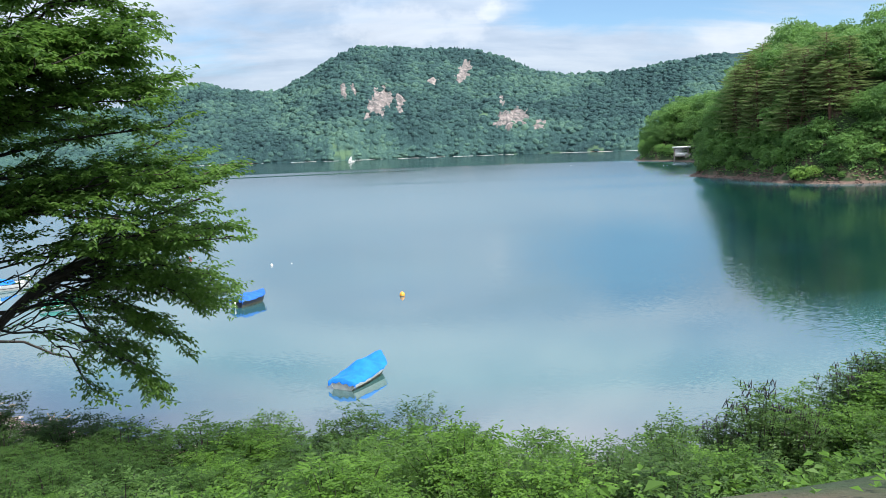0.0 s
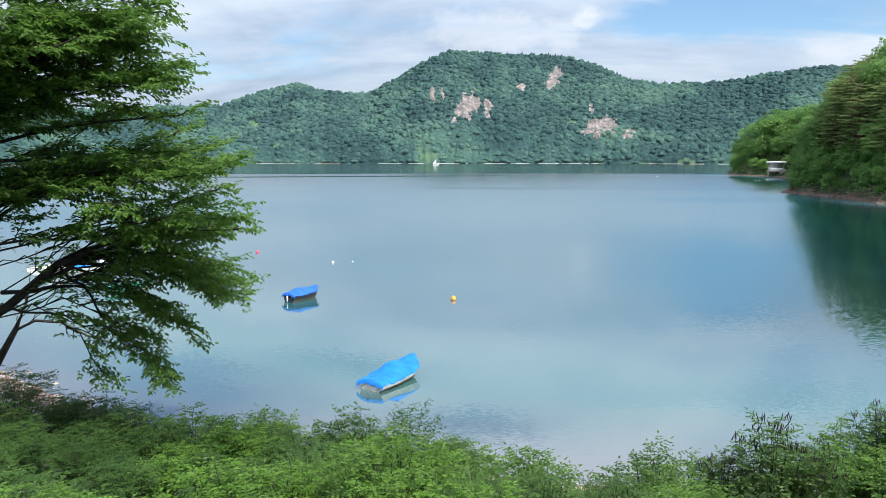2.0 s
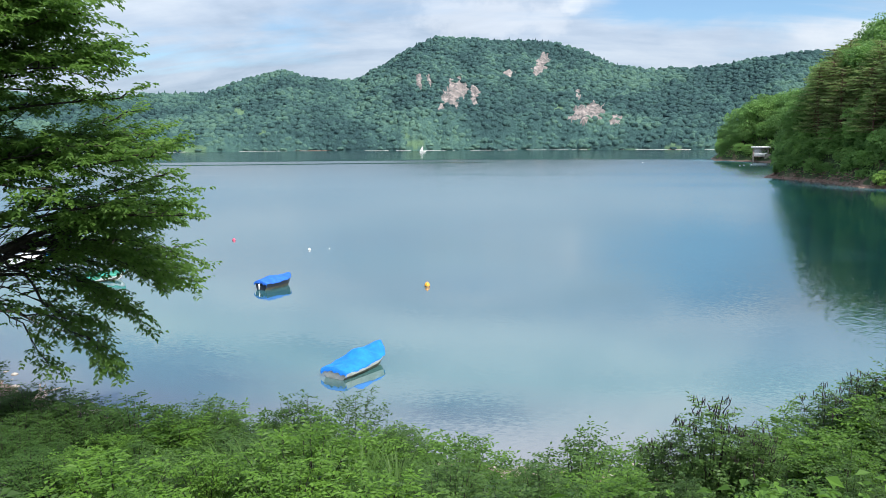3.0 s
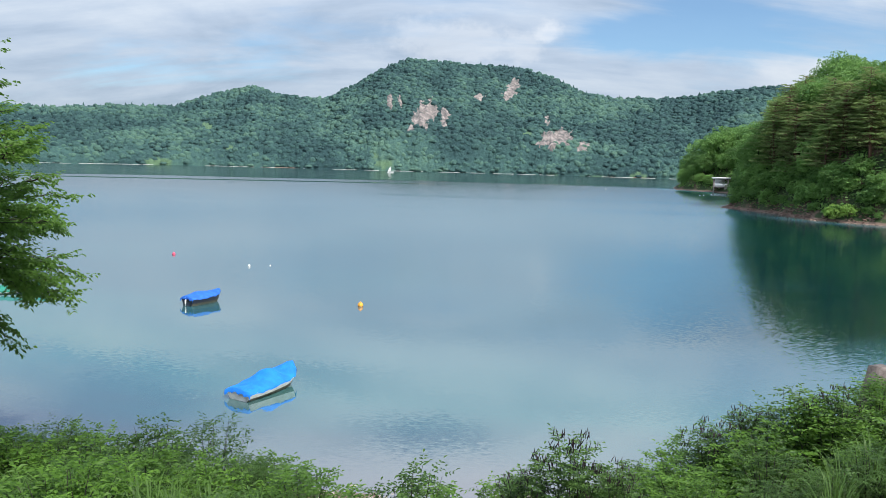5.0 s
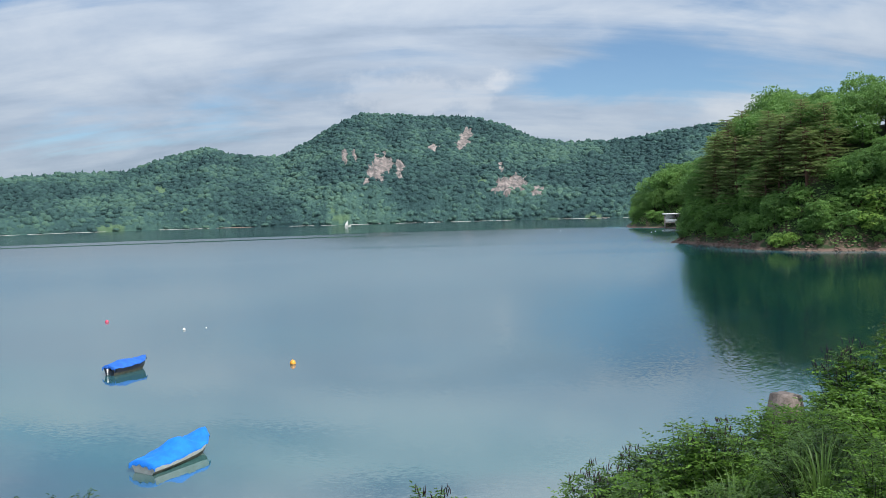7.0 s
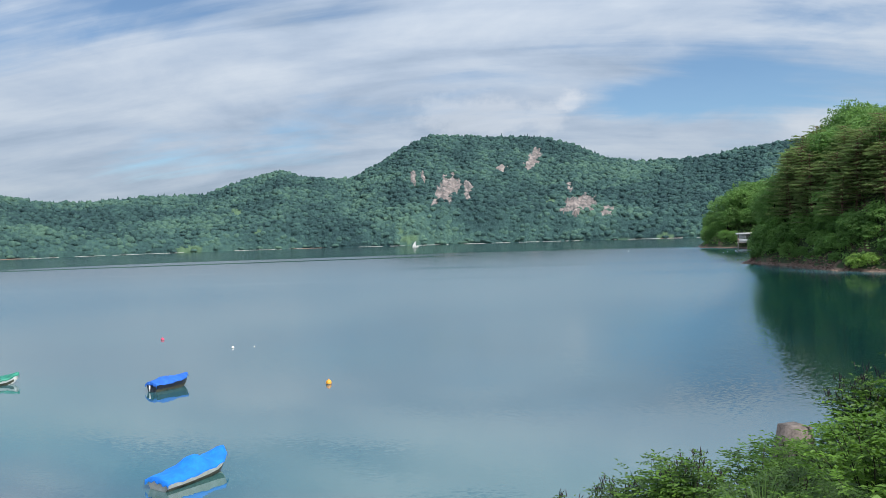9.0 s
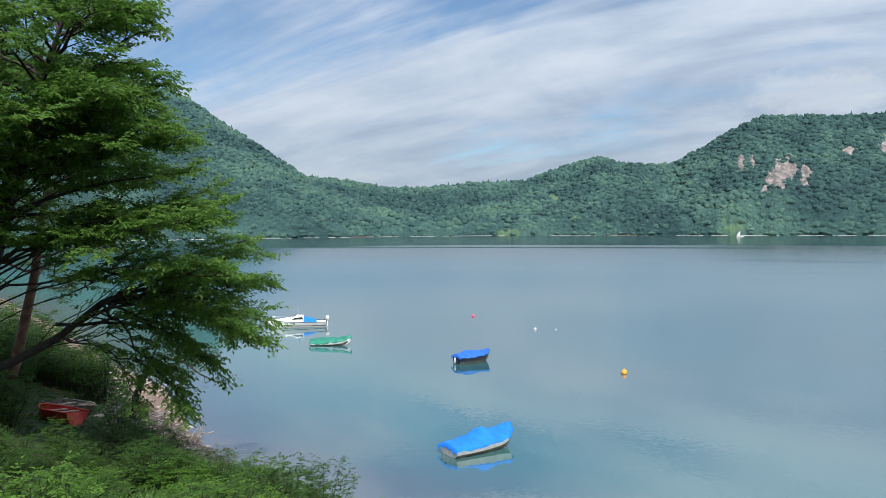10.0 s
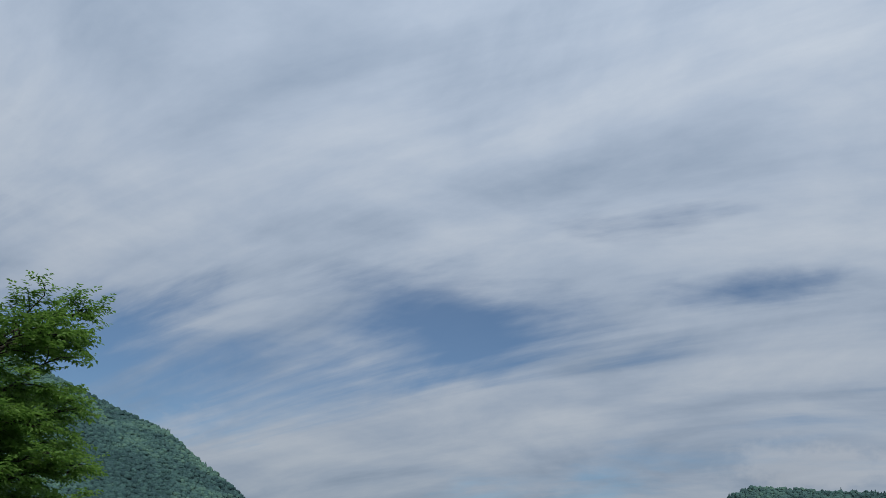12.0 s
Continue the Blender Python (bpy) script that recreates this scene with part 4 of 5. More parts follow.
def shore_stem_tree():
    """A thin crooked tree at the water's edge, nearly bare below."""
    rng = np.random.default_rng(12)
    base = np.array([-16.4, 25.9, height_at(-16.4, 25.9) - 0.2])
    t = thing("small_tree", pose(*base), "thin crooked small tree leaning over the stony shore", "tree")
    stem = np.array([base, (-15.9, 25.8, 1.8), (-15.3, 25.75, 2.7), (-14.7, 25.7, 3.6), (-14.3, 25.9, 4.6), (-14.2, 26.2, 5.6)])
    arm = np.array([(-14.7, 25.7, 3.6), (-13.9, 25.9, 4.0), (-12.9, 26.1, 3.9), (-11.9, 26.3, 3.3), (-10.9, 26.4, 3.0), (-9.9, 26.3, 3.3)])
    wood, subs, twigs = [tube(stem, [0.20, 0.18, 0.15, 0.12, 0.07, 0.02], 7), tube(arm, [0.07, 0.06, 0.05, 0.04, 0.03, 0.012], 6)], [], []
    branch_out(rng, arm, 12, 1.1, -0.1, subs, twigs, 0.1)
    branch_out(rng, stem[2:], 9, 1.2, 0.0, subs, twigs, 0.3)
    twigs = [w for i, w in enumerate(twigs) if i % 3 == 0]
    shift = lambda vf: (vf[0] - base, vf[1])
    part_mesh("trunk", mesh_of("trunk", *shift(joined(*wood)), M_BARK), t)
    tagged(part_mesh("twig", mesh_of("twig", *shift(joined(*subs)), M_BARK), t, "bare twigs"), kind="stuff")
    part_mesh("crown", mesh_of("crown", *shift(spray_leaves(rng, twigs, 0.08, 0.09, 0.04)), M_LEAF_DARK, smooth=False), t)


shore_stem_tree()


def bank_pine():
    rng = np.random.default_rng(15)
    base = np.array([-14.6, 18.4, height_at(-14.6, 18.4) - 0.2])
    t = thing("pine_tree", pose(*base), "red pine with reddish-brown trunk behind the large tree", "pine")
    axis = np.array([base, (-14.1, 18.9, 5.0), (-13.6, 19.4, 8.2), (-13.3, 19.8, 11.5), (-13.1, 20.0, 14.5)])
    wood, subs, twigs = [tube(axis, [0.24, 0.21, 0.17, 0.12, 0.04], 9)], [], []
    for i in range(13):
        h = 0.45 + 0.5 * i / 13
        g = h * 4
        j = min(int(g), 3)
        p = axis[j] + (axis[j + 1] - axis[j]) * (g - j)
        a = i * 2.4
        pts = bend(p, p + [math.cos(a) * 3.0, math.sin(a) * 3.0, 0.4], 0.2, 0.1, 7, rng)
        wood.append(tube(pts, np.linspace(0.06, 0.012, 7), 5))
        branch_out(rng, pts, 8, 1.0, 0.0, subs, twigs, 0.4)
    shift = lambda vf: (vf[0] - base, vf[1])
    part_mesh("trunk", mesh_of("trunk", *shift(joined(*wood)), M_BARK_PINE), t, "reddish-brown flaking bark")
    tagged(part_mesh("twig", mesh_of("twig", *shift(joined(*subs)), M_BARK), t), kind="stuff")
    part_mesh("crown", mesh_of("crown", *shift(spray_leaves(rng, twigs, 0.05, 0.16, 0.03)), M_LEAF_PINE, smooth=False), t)


bank_pine()


# ---- shrubs and grass on the bank ----
def frond_bush(seed, wide, tall, stems, fronds, leaf, mat):
    """Arching stems with feathered leaves: wood mesh and foliage mesh, and the stem tips."""
    rng = np.random.default_rng(seed)
    wood, at, ahead, face, ends = [], [], [], [], []
    for i in range(stems):
        a, out = i * 2.4 + rng.uniform(0, 0.6), math.sqrt((i + 0.5) / stems) * wide * rng.uniform(0.75, 1.1)
        h = tall * (1 - 0.45 * (out / wide) ** 2) * rng.uniform(0.78, 1.04)
        pts = bend((math.cos(a) * out * 0.25, math.sin(a) * out * 0.25, -0.15), (math.cos(a) * out, math.sin(a) * out, h), 0.12 * h, 0.03, 7, rng)
        wood.append(tube(pts[::2], np.linspace(0.018, 0.004, 4), 3))
        ends.append(pts[-1])
        for k in range(fronds):
            g = 1 - (1 - 0.12) * (k / fronds) ** 1.1
            j = min(int(g * 6), 5)
            p = pts[j] + (pts[j + 1] - pts[j]) * (g * 6 - j)
            b = rng.uniform(0, 6.283)
            w = unit(np.array([math.cos(b), math.sin(b), rng.uniform(-0.25, 0.6)]))
            ln = leaf * 3.2 * rng.uniform(0.7, 1.2)
            side = unit(np.cross(w, [0, 0, 1.0]))
            for m in range(3):
                q = p + w * ln * (0.25 + 0.3 * m) - [0, 0, 0.02 * m * m * ln]
                for sgn in (-1, 1):
                    at.append(q)
                    ahead.append(w * 0.5 + side * sgn)
                    face.append(np.array([0, 0, 1.0]) + rng.normal(0, 0.25, 3))
            at.append(p + w * ln * 1.1)
            ahead.append(w)
            face.append(np.array([0, 0, 1.0]))
    at, ahead, face = np.array(at), np.array(ahead), unit(np.array(face))
    n = len(at)
    v, f = leaves(rng, at, ahead, face, leaf * rng.uniform(0.95, 1.5, n), leaf * 0.62 * rng.uniform(0.8, 1.2, n))
    return mesh_of("stem", *joined(*wood), M_BARK), mesh_of("foliage", v, f, mat, smooth=False), np.array(ends)


def willow_bush(seed, wide, tall, stems, leaf, mat):
    """Upright stems with narrow leaves all along them."""
    rng = np.random.default_rng(seed)
    wood, twigs, ends = [], [], []
    for i in range(stems):
        a, out = i * 2.4, math.sqrt((i + 0.5) / stems) * wide
        h = tall * (1 - 0.4 * (out / wide) ** 2) * rng.uniform(0.7, 1.1)
        pts = bend((math.cos(a) * out * 0.3, math.sin(a) * out * 0.3, -0.15), (math.cos(a) * out, math.sin(a) * out, h), 0.1 * h, 0.04, 7, rng)
        wood.append(tube(pts[::2], np.linspace(0.016, 0.004, 4), 3))
        ends.append(pts[-1])
        for j in range(1, 7):
            for k in range(4):
                b = rng.uniform(0, 6.283)
                w = unit(np.array([math.cos(b), math.sin(b), rng.uniform(0.3, 1.2)]))
                twigs.append((pts[j], pts[j] + w * rng.uniform(0.15, 0.42)))
    v, f = spray_leaves(rng, twigs, 0.035, leaf, leaf * 0.28)
    return mesh_of("stem", *joined(*wood), M_BARK), mesh_of("foliage", v, f, mat, smooth=False), np.array(ends)


def spikes(seed, ends, per, long):
    """Dark upright flower spikes at the stem tips."""
    rng = np.random.default_rng(seed)
    pieces = []
    for e in ends:
        if e[2] < np.median(ends[:, 2]) * 0.85:
            continue
        for k in range(per):
            lean = rng.normal(0, 0.28, 2)
            p = e + [*rng.normal(0, 0.07, 2), -0.05]
            q = p + np.array([lean[0], lean[1], 1.0]) * long * rng.uniform(0.7, 1.25)
            pieces.append(tube(bend(p, q, 0, 0.006, 5, rng), [0.003, 0.009, 0.010, 0.008, 0.002], 5))
    return mesh_of("flower_spikes", *joined(*pieces), M_SPIKE)


def grass_mesh(seed, n, wide, tall):
    """A tuft of long arching blades."""
    rng = np.random.default_rng(seed)
    vs, fs = [], []
    for i in range(n):
        a, r0 = rng.uniform(0, 6.283), wide * 0.25 * math.sqrt(rng.uniform(0, 1))
        out, h = wide * rng.uniform(0.4, 1.2), tall * rng.uniform(0.6, 1.15)
        w = np.array([math.cos(a), math.sin(a)])
        s = np.array([-w[1], w[0]])
        t = np.linspace(0, 1, 6)
        r = r0 + out * t ** 1.8
        z = h * (1.6 * t - 0.85 * t ** 2.4) / 0.85
        half = 0.0065 * (1 - t ** 2) + 0.001
        c = np.stack([r * w[0], r * w[1], z - 0.05], -1)
        L, R = c.copy(), c.copy()
        L[:, :2] += s * half[:, None]
        R[:, :2] -= s * half[:, None]
        o = len(vs) * 12
        vs.append(np.concatenate([L, R]))
        fs.append(np.stack([o + np.arange(5), o + np.arange(5) + 1, o + 7 + np.arange(5), o + 6 + np.arange(5)], -1))
    return mesh_of("blade", np.concatenate(vs), np.concatenate(fs), M_GRASS)


KINDS = {}
for i in range(3):
    KINDS["frond%d" % i] = frond_bush(100 + i, 1.25, 1.7, 26, 13, 0.10, M_LEAF_BUSH)
    KINDS["dark%d" % i] = frond_bush(120 + i, 1.2, 1.8, 25, 13, 0.088, M_LEAF_DARK)
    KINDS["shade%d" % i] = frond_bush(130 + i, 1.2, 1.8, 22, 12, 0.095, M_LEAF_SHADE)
    KINDS["willow%d" % i] = willow_bush(140 + i, 1.0, 2.0, 18, 0.11, M_LEAF_DARK)
for i in range(2):
    KINDS["spike%d" % i] = frond_bush(160 + i, 1.0, 2.1, 28, 17, 0.082, M_LEAF_DARK)
SPIKES = [spikes(170 + i, KINDS["spike%d" % i][2], 5, 0.16) for i in range(2)]
TUFTS = [grass_mesh(180 + i, 70, 0.75, 1.0) for i in range(3)]
LABELS = {"frond": ("leafy_bush", "bright green bush with feathery leaves on the bank", "bush"),
          "dark": ("bank_shrub", "darker green leafy bush on the slope above the water", "bush"),
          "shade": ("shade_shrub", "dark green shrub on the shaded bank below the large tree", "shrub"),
          "willow": ("willow_bush", "upright narrow-leaved shrub near the waterline", "shrub"),
          "spike": ("flowering_shrub", "green shrub with dark upright flower spikes", "shrub")}
MADE = {}


def plant(kind, x, y, s=1.0, tall=1.0, turn=0.0, sink=0.0):
    key = kind.rstrip("0123456789")
    m = pose(x, y, height_at(x, y) - sink, 0, 0, turn) @ Matrix.Diagonal((s, s, s * tall, 1))
    if kind in MADE:
        ob = copy_thing(MADE[kind], Matrix.Identity(4))
        ob.matrix_basis = m
        return ob
    if key == "grass":
        ob = thing("grass_tuft", m, "tuft of long arching grass on the bank", "grass", "grass on the bank")
        tagged(part_mesh("blade", TUFTS[int(kind[5:])], ob), kind="stuff")
    else:
        name, label, cat = LABELS[key]
        ob = thing(name, m, label, cat, "bushes on the bank")
        tagged(part_mesh("stem", KINDS[kind][0], ob), kind="stuff")
        tagged(part_mesh("foliage", KINDS[kind][1], ob), kind="stuff")
        if key == "spike":
            tagged(part_mesh("flower_spike", SPIKES[int(kind[5:])], ob, "dark purple-brown flower spikes"), kind="stuff")
    MADE[kind] = ob
    return ob


# single shrubs that stand out against the water: kind, x, y, size, height factor
for kind, x, y, s, tall in [("willow0", 3.2, 16.3, 1.0, 1.15), ("willow1", 1.4, 16.8, 0.95, 1.0), ("willow2", 4.4, 15.7, 0.8, 0.95), ("dark0", 0.0, 17.0, 0.9, 0.95), ("willow0", -1.2, 17.0, 0.9, 1.0),
                            ("spike0", 11.5, 13.4, 1.05, 1.15), ("spike1", 10.6, 13.7, 0.8, 1.05), ("spike1", 12.3, 13.1, 0.8, 1.1), ("willow1", 6.3, 12.2, 0.45, 1.2), ("willow2", 5.5, 12.3, 0.45, 0.9),
                            ("frond0", 14.0, 13.6, 0.95, 0.9), ("frond1", 16.0, 15.4, 1.0, 0.9), ("frond2", 17.4, 15.6, 1.1, 0.95), ("spike1", 17.6, 15.9, 0.9, 1.0), ("frond1", 19.6, 12.4, 1.0, 0.9),
                            ("frond1", 23.0, 19.6, 1.2, 1.4), ("dark1", 24.2, 20.2, 1.2, 1.7), ("frond2", 23.8, 18.6, 1.2, 1.6), ("spike0", 21.2, 22.3, 0.9, 1.5), ("spike1", 23.0, 20.6, 1.2, 1.3), ("frond0", 24.8, 18.2, 1.2, 1.7), ("dark2", 25.6, 19.4, 1.3, 1.7), ("frond2", 23.4, 16.6, 1.4, 1.1), ("frond0", 20.6, 18.4, 1.15, 0.9), ("frond1", 21.9, 18.9, 1.2, 0.95), ("frond2", 19.4, 17.2, 1.1, 0.85), ("spike0", 15.2, 16.6, 1.0, 1.0), ("spike1", 16.3, 17.2, 1.0, 0.95), ("dark1", 17.3, 16.9, 1.1, 1.0)]:
    plant(kind, x, y, s, tall, (x * 97 + y * 31) % 360)


def bank_plants():
    """The thicket over the slope: lower towards the walk, taller towards the water."""
    rng = np.random.default_rng(21)
    n = 0
    for gx_ in np.arange(-30, 32, 1.5):
        for gy_ in np.arange(2, 34, 1.5):
            x, y = gx_ + rng.uniform(-0.6, 0.6), gy_ + rng.uniform(-0.6, 0.6)
            d = float(inland(np.array([x]), np.array([y]))[0])
            off = -(x - 3.9) * 0.423 + (y + 3.43) * 0.906
            if d < 3.0 or off < 5.5 or x < -34 + 0.3 * y or x > 27 or math.hypot(x + 11.4, y - 14.9) < 1.2:
                continue
            if d < 8.0 and 4.6 < x < 10.4:          # an open stretch of shore
                continue
            if -17.5 < x < -10 and d < 6.5 and (x < -13.2 or rng.random() < 0.3):
                continue
            if math.hypot(x + 17.8, y - 23.6) < 2.2 or math.hypot(x - 9.8, y - 5.6) < 1.3 or math.hypot(x - 21.5, y - 20.7) < 1.6 or (19.0 < x < 22.5 and 16 < y < 21):
                continue
            # the clearing before the laid-up boats
            along, across = (x + 16.5) * 0.84 - (y - 22.6) * 0.54, (x + 16.5) * 0.54 + (y - 22.6) * 0.84
            if -1.5 < along < 8 and -1.5 < across < 1.9:
                continue
            kind = rng.choice(["frond", "frond", "dark", "willow"]) if d < 11 else rng.choice(["frond", "frond", "dark", "grass"])
            # towards the large tree, shade comes from the darkened leaf colour
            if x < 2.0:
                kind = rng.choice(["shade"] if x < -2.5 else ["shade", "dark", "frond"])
            k = "%s%d" % (kind, rng.integers(3))
            eye_gap = off / 14.0
            s = rng.uniform(0.62, 1.12) * min(1.0, 0.40 + 0.5 * eye_gap)
            s *= 1.5 if x < -12 else 0.6 if 8 <= along < 24 and -7 < across < 1.9 else 1.0
            plant(k, x, y, s, rng.uniform(0.65, 1.12), rng.uniform(0, 360))
            n += 1
    return n


bank_plants()
# larger shrubs on the tree's side, all in the shade-darkened leaf colour
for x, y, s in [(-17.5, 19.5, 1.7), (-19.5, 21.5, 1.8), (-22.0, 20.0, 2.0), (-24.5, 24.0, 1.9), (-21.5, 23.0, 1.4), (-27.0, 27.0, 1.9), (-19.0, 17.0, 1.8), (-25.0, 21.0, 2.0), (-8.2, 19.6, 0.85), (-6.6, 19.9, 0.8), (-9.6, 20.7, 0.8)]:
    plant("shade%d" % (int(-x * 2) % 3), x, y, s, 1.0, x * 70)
for x, y, s in [(5.2, 10.6, 1.1), (4.4, 11.2, 1.2), (3.5, 10.9, 1.1), (6.0, 10.0, 1.0), (15.6, 11.2, 1.2), (16.4, 11.8, 1.1), (2.6, 11.4, 1.0), (8.2, 10.8, 0.9), (9.4, 11.0, 0.8),
                (3.0, 9.4, 1.2), (3.8, 9.0, 1.25), (4.7, 9.6, 1.2), (5.4, 8.9, 1.1), (6.4, 9.2, 1.1), (2.2, 10.0, 1.1), (7.2, 9.8, 1.0), (4.2, 10.2, 1.25), (15.0, 10.2, 1.1), (17.4, 11.0, 1.2), (13.8, 9.6, 1.0)]:
    plant("grass%d" % (int(x * 10) % 3), x, y, s, 1.0, x * 50)


def ground_cover():
    """Low leaves and blades over the whole bank."""
    rng = np.random.default_rng(33)
    x, y = rng.uniform(-32, 36, 90000), rng.uniform(0, 36, 90000)
    d, off = inland(x, y), -(x - 3.9) * 0.423 + (y + 3.43) * 0.906
    keep = (d > 1.6) & (off > 2.1) & (fbm(x, y, 2.5, 41) > -0.42) & (d > 1.6 + 2.2 * (x < -8))
    x, y = x[keep], y[keep]
    z = land(x, y) + rng.uniform(0.02, 0.34, len(x)) * (0.6 + 0.4 * fbm(x, y, 1.4, 43))
    az = rng.uniform(0, 6.283, len(x))
    ahead = np.stack([np.cos(az), np.sin(az), rng.uniform(-0.3, 0.5, len(x))], -1)
    face = unit(np.array([0, 0, 1.0]) + rng.normal(0, 0.3, (len(x), 3)))
    size = rng.uniform(0.08, 0.22, len(x)) * (1 + 0.6 * (rng.uniform(0, 1, len(x)) > 0.9))
    size *= 0.42 + 0.58 * smooth(3, 11, -(x - 3.9) * 0.423 + (y + 3.43) * 0.906)
    at = np.stack([x, y, z], -1)
    # weeds on the tree's side get the leaf colour darkened for shade
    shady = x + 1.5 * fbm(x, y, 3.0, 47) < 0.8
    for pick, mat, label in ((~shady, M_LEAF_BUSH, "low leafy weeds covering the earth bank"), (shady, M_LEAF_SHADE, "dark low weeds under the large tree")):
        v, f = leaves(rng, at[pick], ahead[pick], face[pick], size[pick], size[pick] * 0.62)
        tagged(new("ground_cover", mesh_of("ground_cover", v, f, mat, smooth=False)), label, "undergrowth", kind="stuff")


ground_cover()


# ---- boats ----
def hull_bm(long, wide, high, rise, transom=0.8, below=0.22, n=14, bluff=2.6, nose=0.02):
    """An open hull lofted from stern (x = 0) to bow (x = long)."""
    bm = bmesh.new()
    rows = []
    for i in range(n):
        s = i / (n - 1)
        half = wide / 2 * (transom + (1 - transom) * math.sin(min(s / 0.45, 1) * math.pi / 2)) * (1 - max(0, (s - 0.45) / 0.55) ** bluff) + nose
        top = high + rise * s ** 2.2
        keel = -below + (below + top * 0.55) * max(0, (s - 0.72) / 0.28) ** 2
        row = []
        for k in range(9):
            a = (k - 4) / 4
            z = keel + (top - keel) * abs(a) ** 1.9
            row.append(bm.verts.new((s * long, half * math.copysign(abs(a) ** 0.62, a), z)))
        rows.append(row)
    for a, b in zip(rows, rows[1:]):
        for k in range(8):
            bm.faces.new((a[k], b[k], b[k + 1], a[k + 1]))
    bm.faces.new(list(reversed(rows[0])))
    bm.faces.new(rows[-1])
    return bm, [[v.co.copy() for v in r] for r in rows]


def rail_bm(rows, thick):
    bm = bmesh.new()
    line = [r[0] for r in rows] + [r[8] for r in reversed(rows)]
    v, f = tube([tuple(p) for p in line], [thick] * len(line), 6)
    vs = [bm.verts.new(tuple(p)) for p in v]
    for q in f:
        bm.faces.new([vs[i] for i in q])
    return bm


def tarp_bm(rows, seed, crest, drop, over=0.045):
    """A sheet over the gunwales: a sagging ridge, creases, and an uneven hanging hem. crest(s) is its height above the gunwale."""
    rng = np.random.default_rng(seed)
    n, m = 34, 19
    line = np.array([[(r[0].x, r[8].y, r[8].z)] for r in rows]).reshape(-1, 3)
    bm = bmesh.new()
    grid = []
    for i in range(n):
        s = i / (n - 1)
        x = np.interp(s, [0, 1], [-0.06, line[-1, 0] + 0.05])
        half, top = np.interp(x, line[:, 0], line[:, 1]) + over, np.interp(x, line[:, 0], line[:, 2])
        row = []
        for k in range(m):
            a = (k / (m - 1) - 0.5) * 2
            hem = drop * (0.75 + 0.45 * math.sin(s * 21 + a * 3) * math.sin(s * 7.3 + 1.0) + 0.15 * rng.uniform(-1, 1))
            if abs(a) < 0.8:
                t = a / 0.8
                y, z = half * t, top + 0.02 + crest(s) * (1 - abs(t) ** 1.7)
                z += 0.018 * math.sin(s * 27 + t * 5) + 0.014 * math.sin(s * 11 - t * 9) - 0.03 * abs(math.sin(s * math.pi * 3.5)) * (1 - abs(t))
            else:
                t = (abs(a) - 0.8) / 0.2
                y = math.copysign(half + 0.015 + 0.02 * math.sin(s * 40), a)
                z = top + 0.02 - hem * t
            z += rng.normal(0, 0.006)
            z += 0.02 * abs(math.sin(s * 9.0 + a * 2.2)) * (1 - abs(a)) + 0.015 * math.sin(s * 52 + a * 14) * (1 - abs(a))
            row.append(bm.verts.new((x, y, z)))
        grid.append(row)
    for a, b in zip(grid, grid[1:]):
        for k in range(m - 1):
            bm.faces.new((a[k], b[k], b[k + 1], a[k + 1]))
    # the ends hang down over stern and bow
    for row, dx in ((grid[0], -0.03), (grid[-1], 0.03)):
        low = [bm.verts.new((v.co.x + dx, v.co.y, v.co.z - (drop + 0.16) * (0.8 + 0.2 * math.sin(i * 1.7)))) for i, v in enumerate(row)]
        for k in range(m - 1):
            f = (row[k], row[k + 1], low[k + 1], low[k])
            bm.faces.new(f if dx < 0 else f[::-1])
    return bm


def box_bm(sx, sy, sz, at=(0, 0, 0), bevel=0.02, taper=1.0):
    bm = bmesh.new()
    bmesh.ops.create_cube(bm, size=1)
    for v in bm.verts:
        k = taper if v.co.z > 0 else 1.0
        v.co = Vector((v.co.x * sx * k + at[0], v.co.y * sy * k + at[1], v.co.z * sz + at[2]))
    if bevel:
        bmesh.ops.bevel(bm, geom=bm.edges[:], offset=bevel, segments=2, affect="EDGES")
    return bm


def pipe_bm(points, radius, sides=6):
    bm = bmesh.new()
    v, f = tube(points, [radius] * len(points), sides)
    vs = [bm.verts.new(tuple(p)) for p in v]
    for q in f:
        bm.faces.new([vs[i] for i in q])
    bm.faces.new(vs[:sides][::-1])
    bm.faces.new(vs[-sides:])
    return bm


def outboard(parent, x, z, cowl, scale=1.0):
    o = part("outboard_motor", box_bm(0.30 * scale, 0.22 * scale, 0.34 * scale, (x - 0.16, 0, z + 0.30 * scale), 0.05, 0.8), cowl, parent, "outboard motor cowl")
    part("shaft", box_bm(0.10, 0.07, 0.75 * scale, (x - 0.16, 0, z - 0.2 * scale), 0.02), M_GEL, o, "pale motor leg")
    part("clamp", box_bm(0.10, 0.18, 0.14, (x - 0.02, 0, z + 0.02), 0.015), M_BLACK, o)
    return o


def at_heading(x, y, hx, hy, long, z=0.0, roll=0.0):
    """The pose of a boat of that length centred on x, y, its bow towards hx, hy."""
    a = math.degrees(math.atan2(hy, hx))
    return pose(x, y, z, roll, 0, a) @ Matrix.Translation((-long / 2, 0, 0))


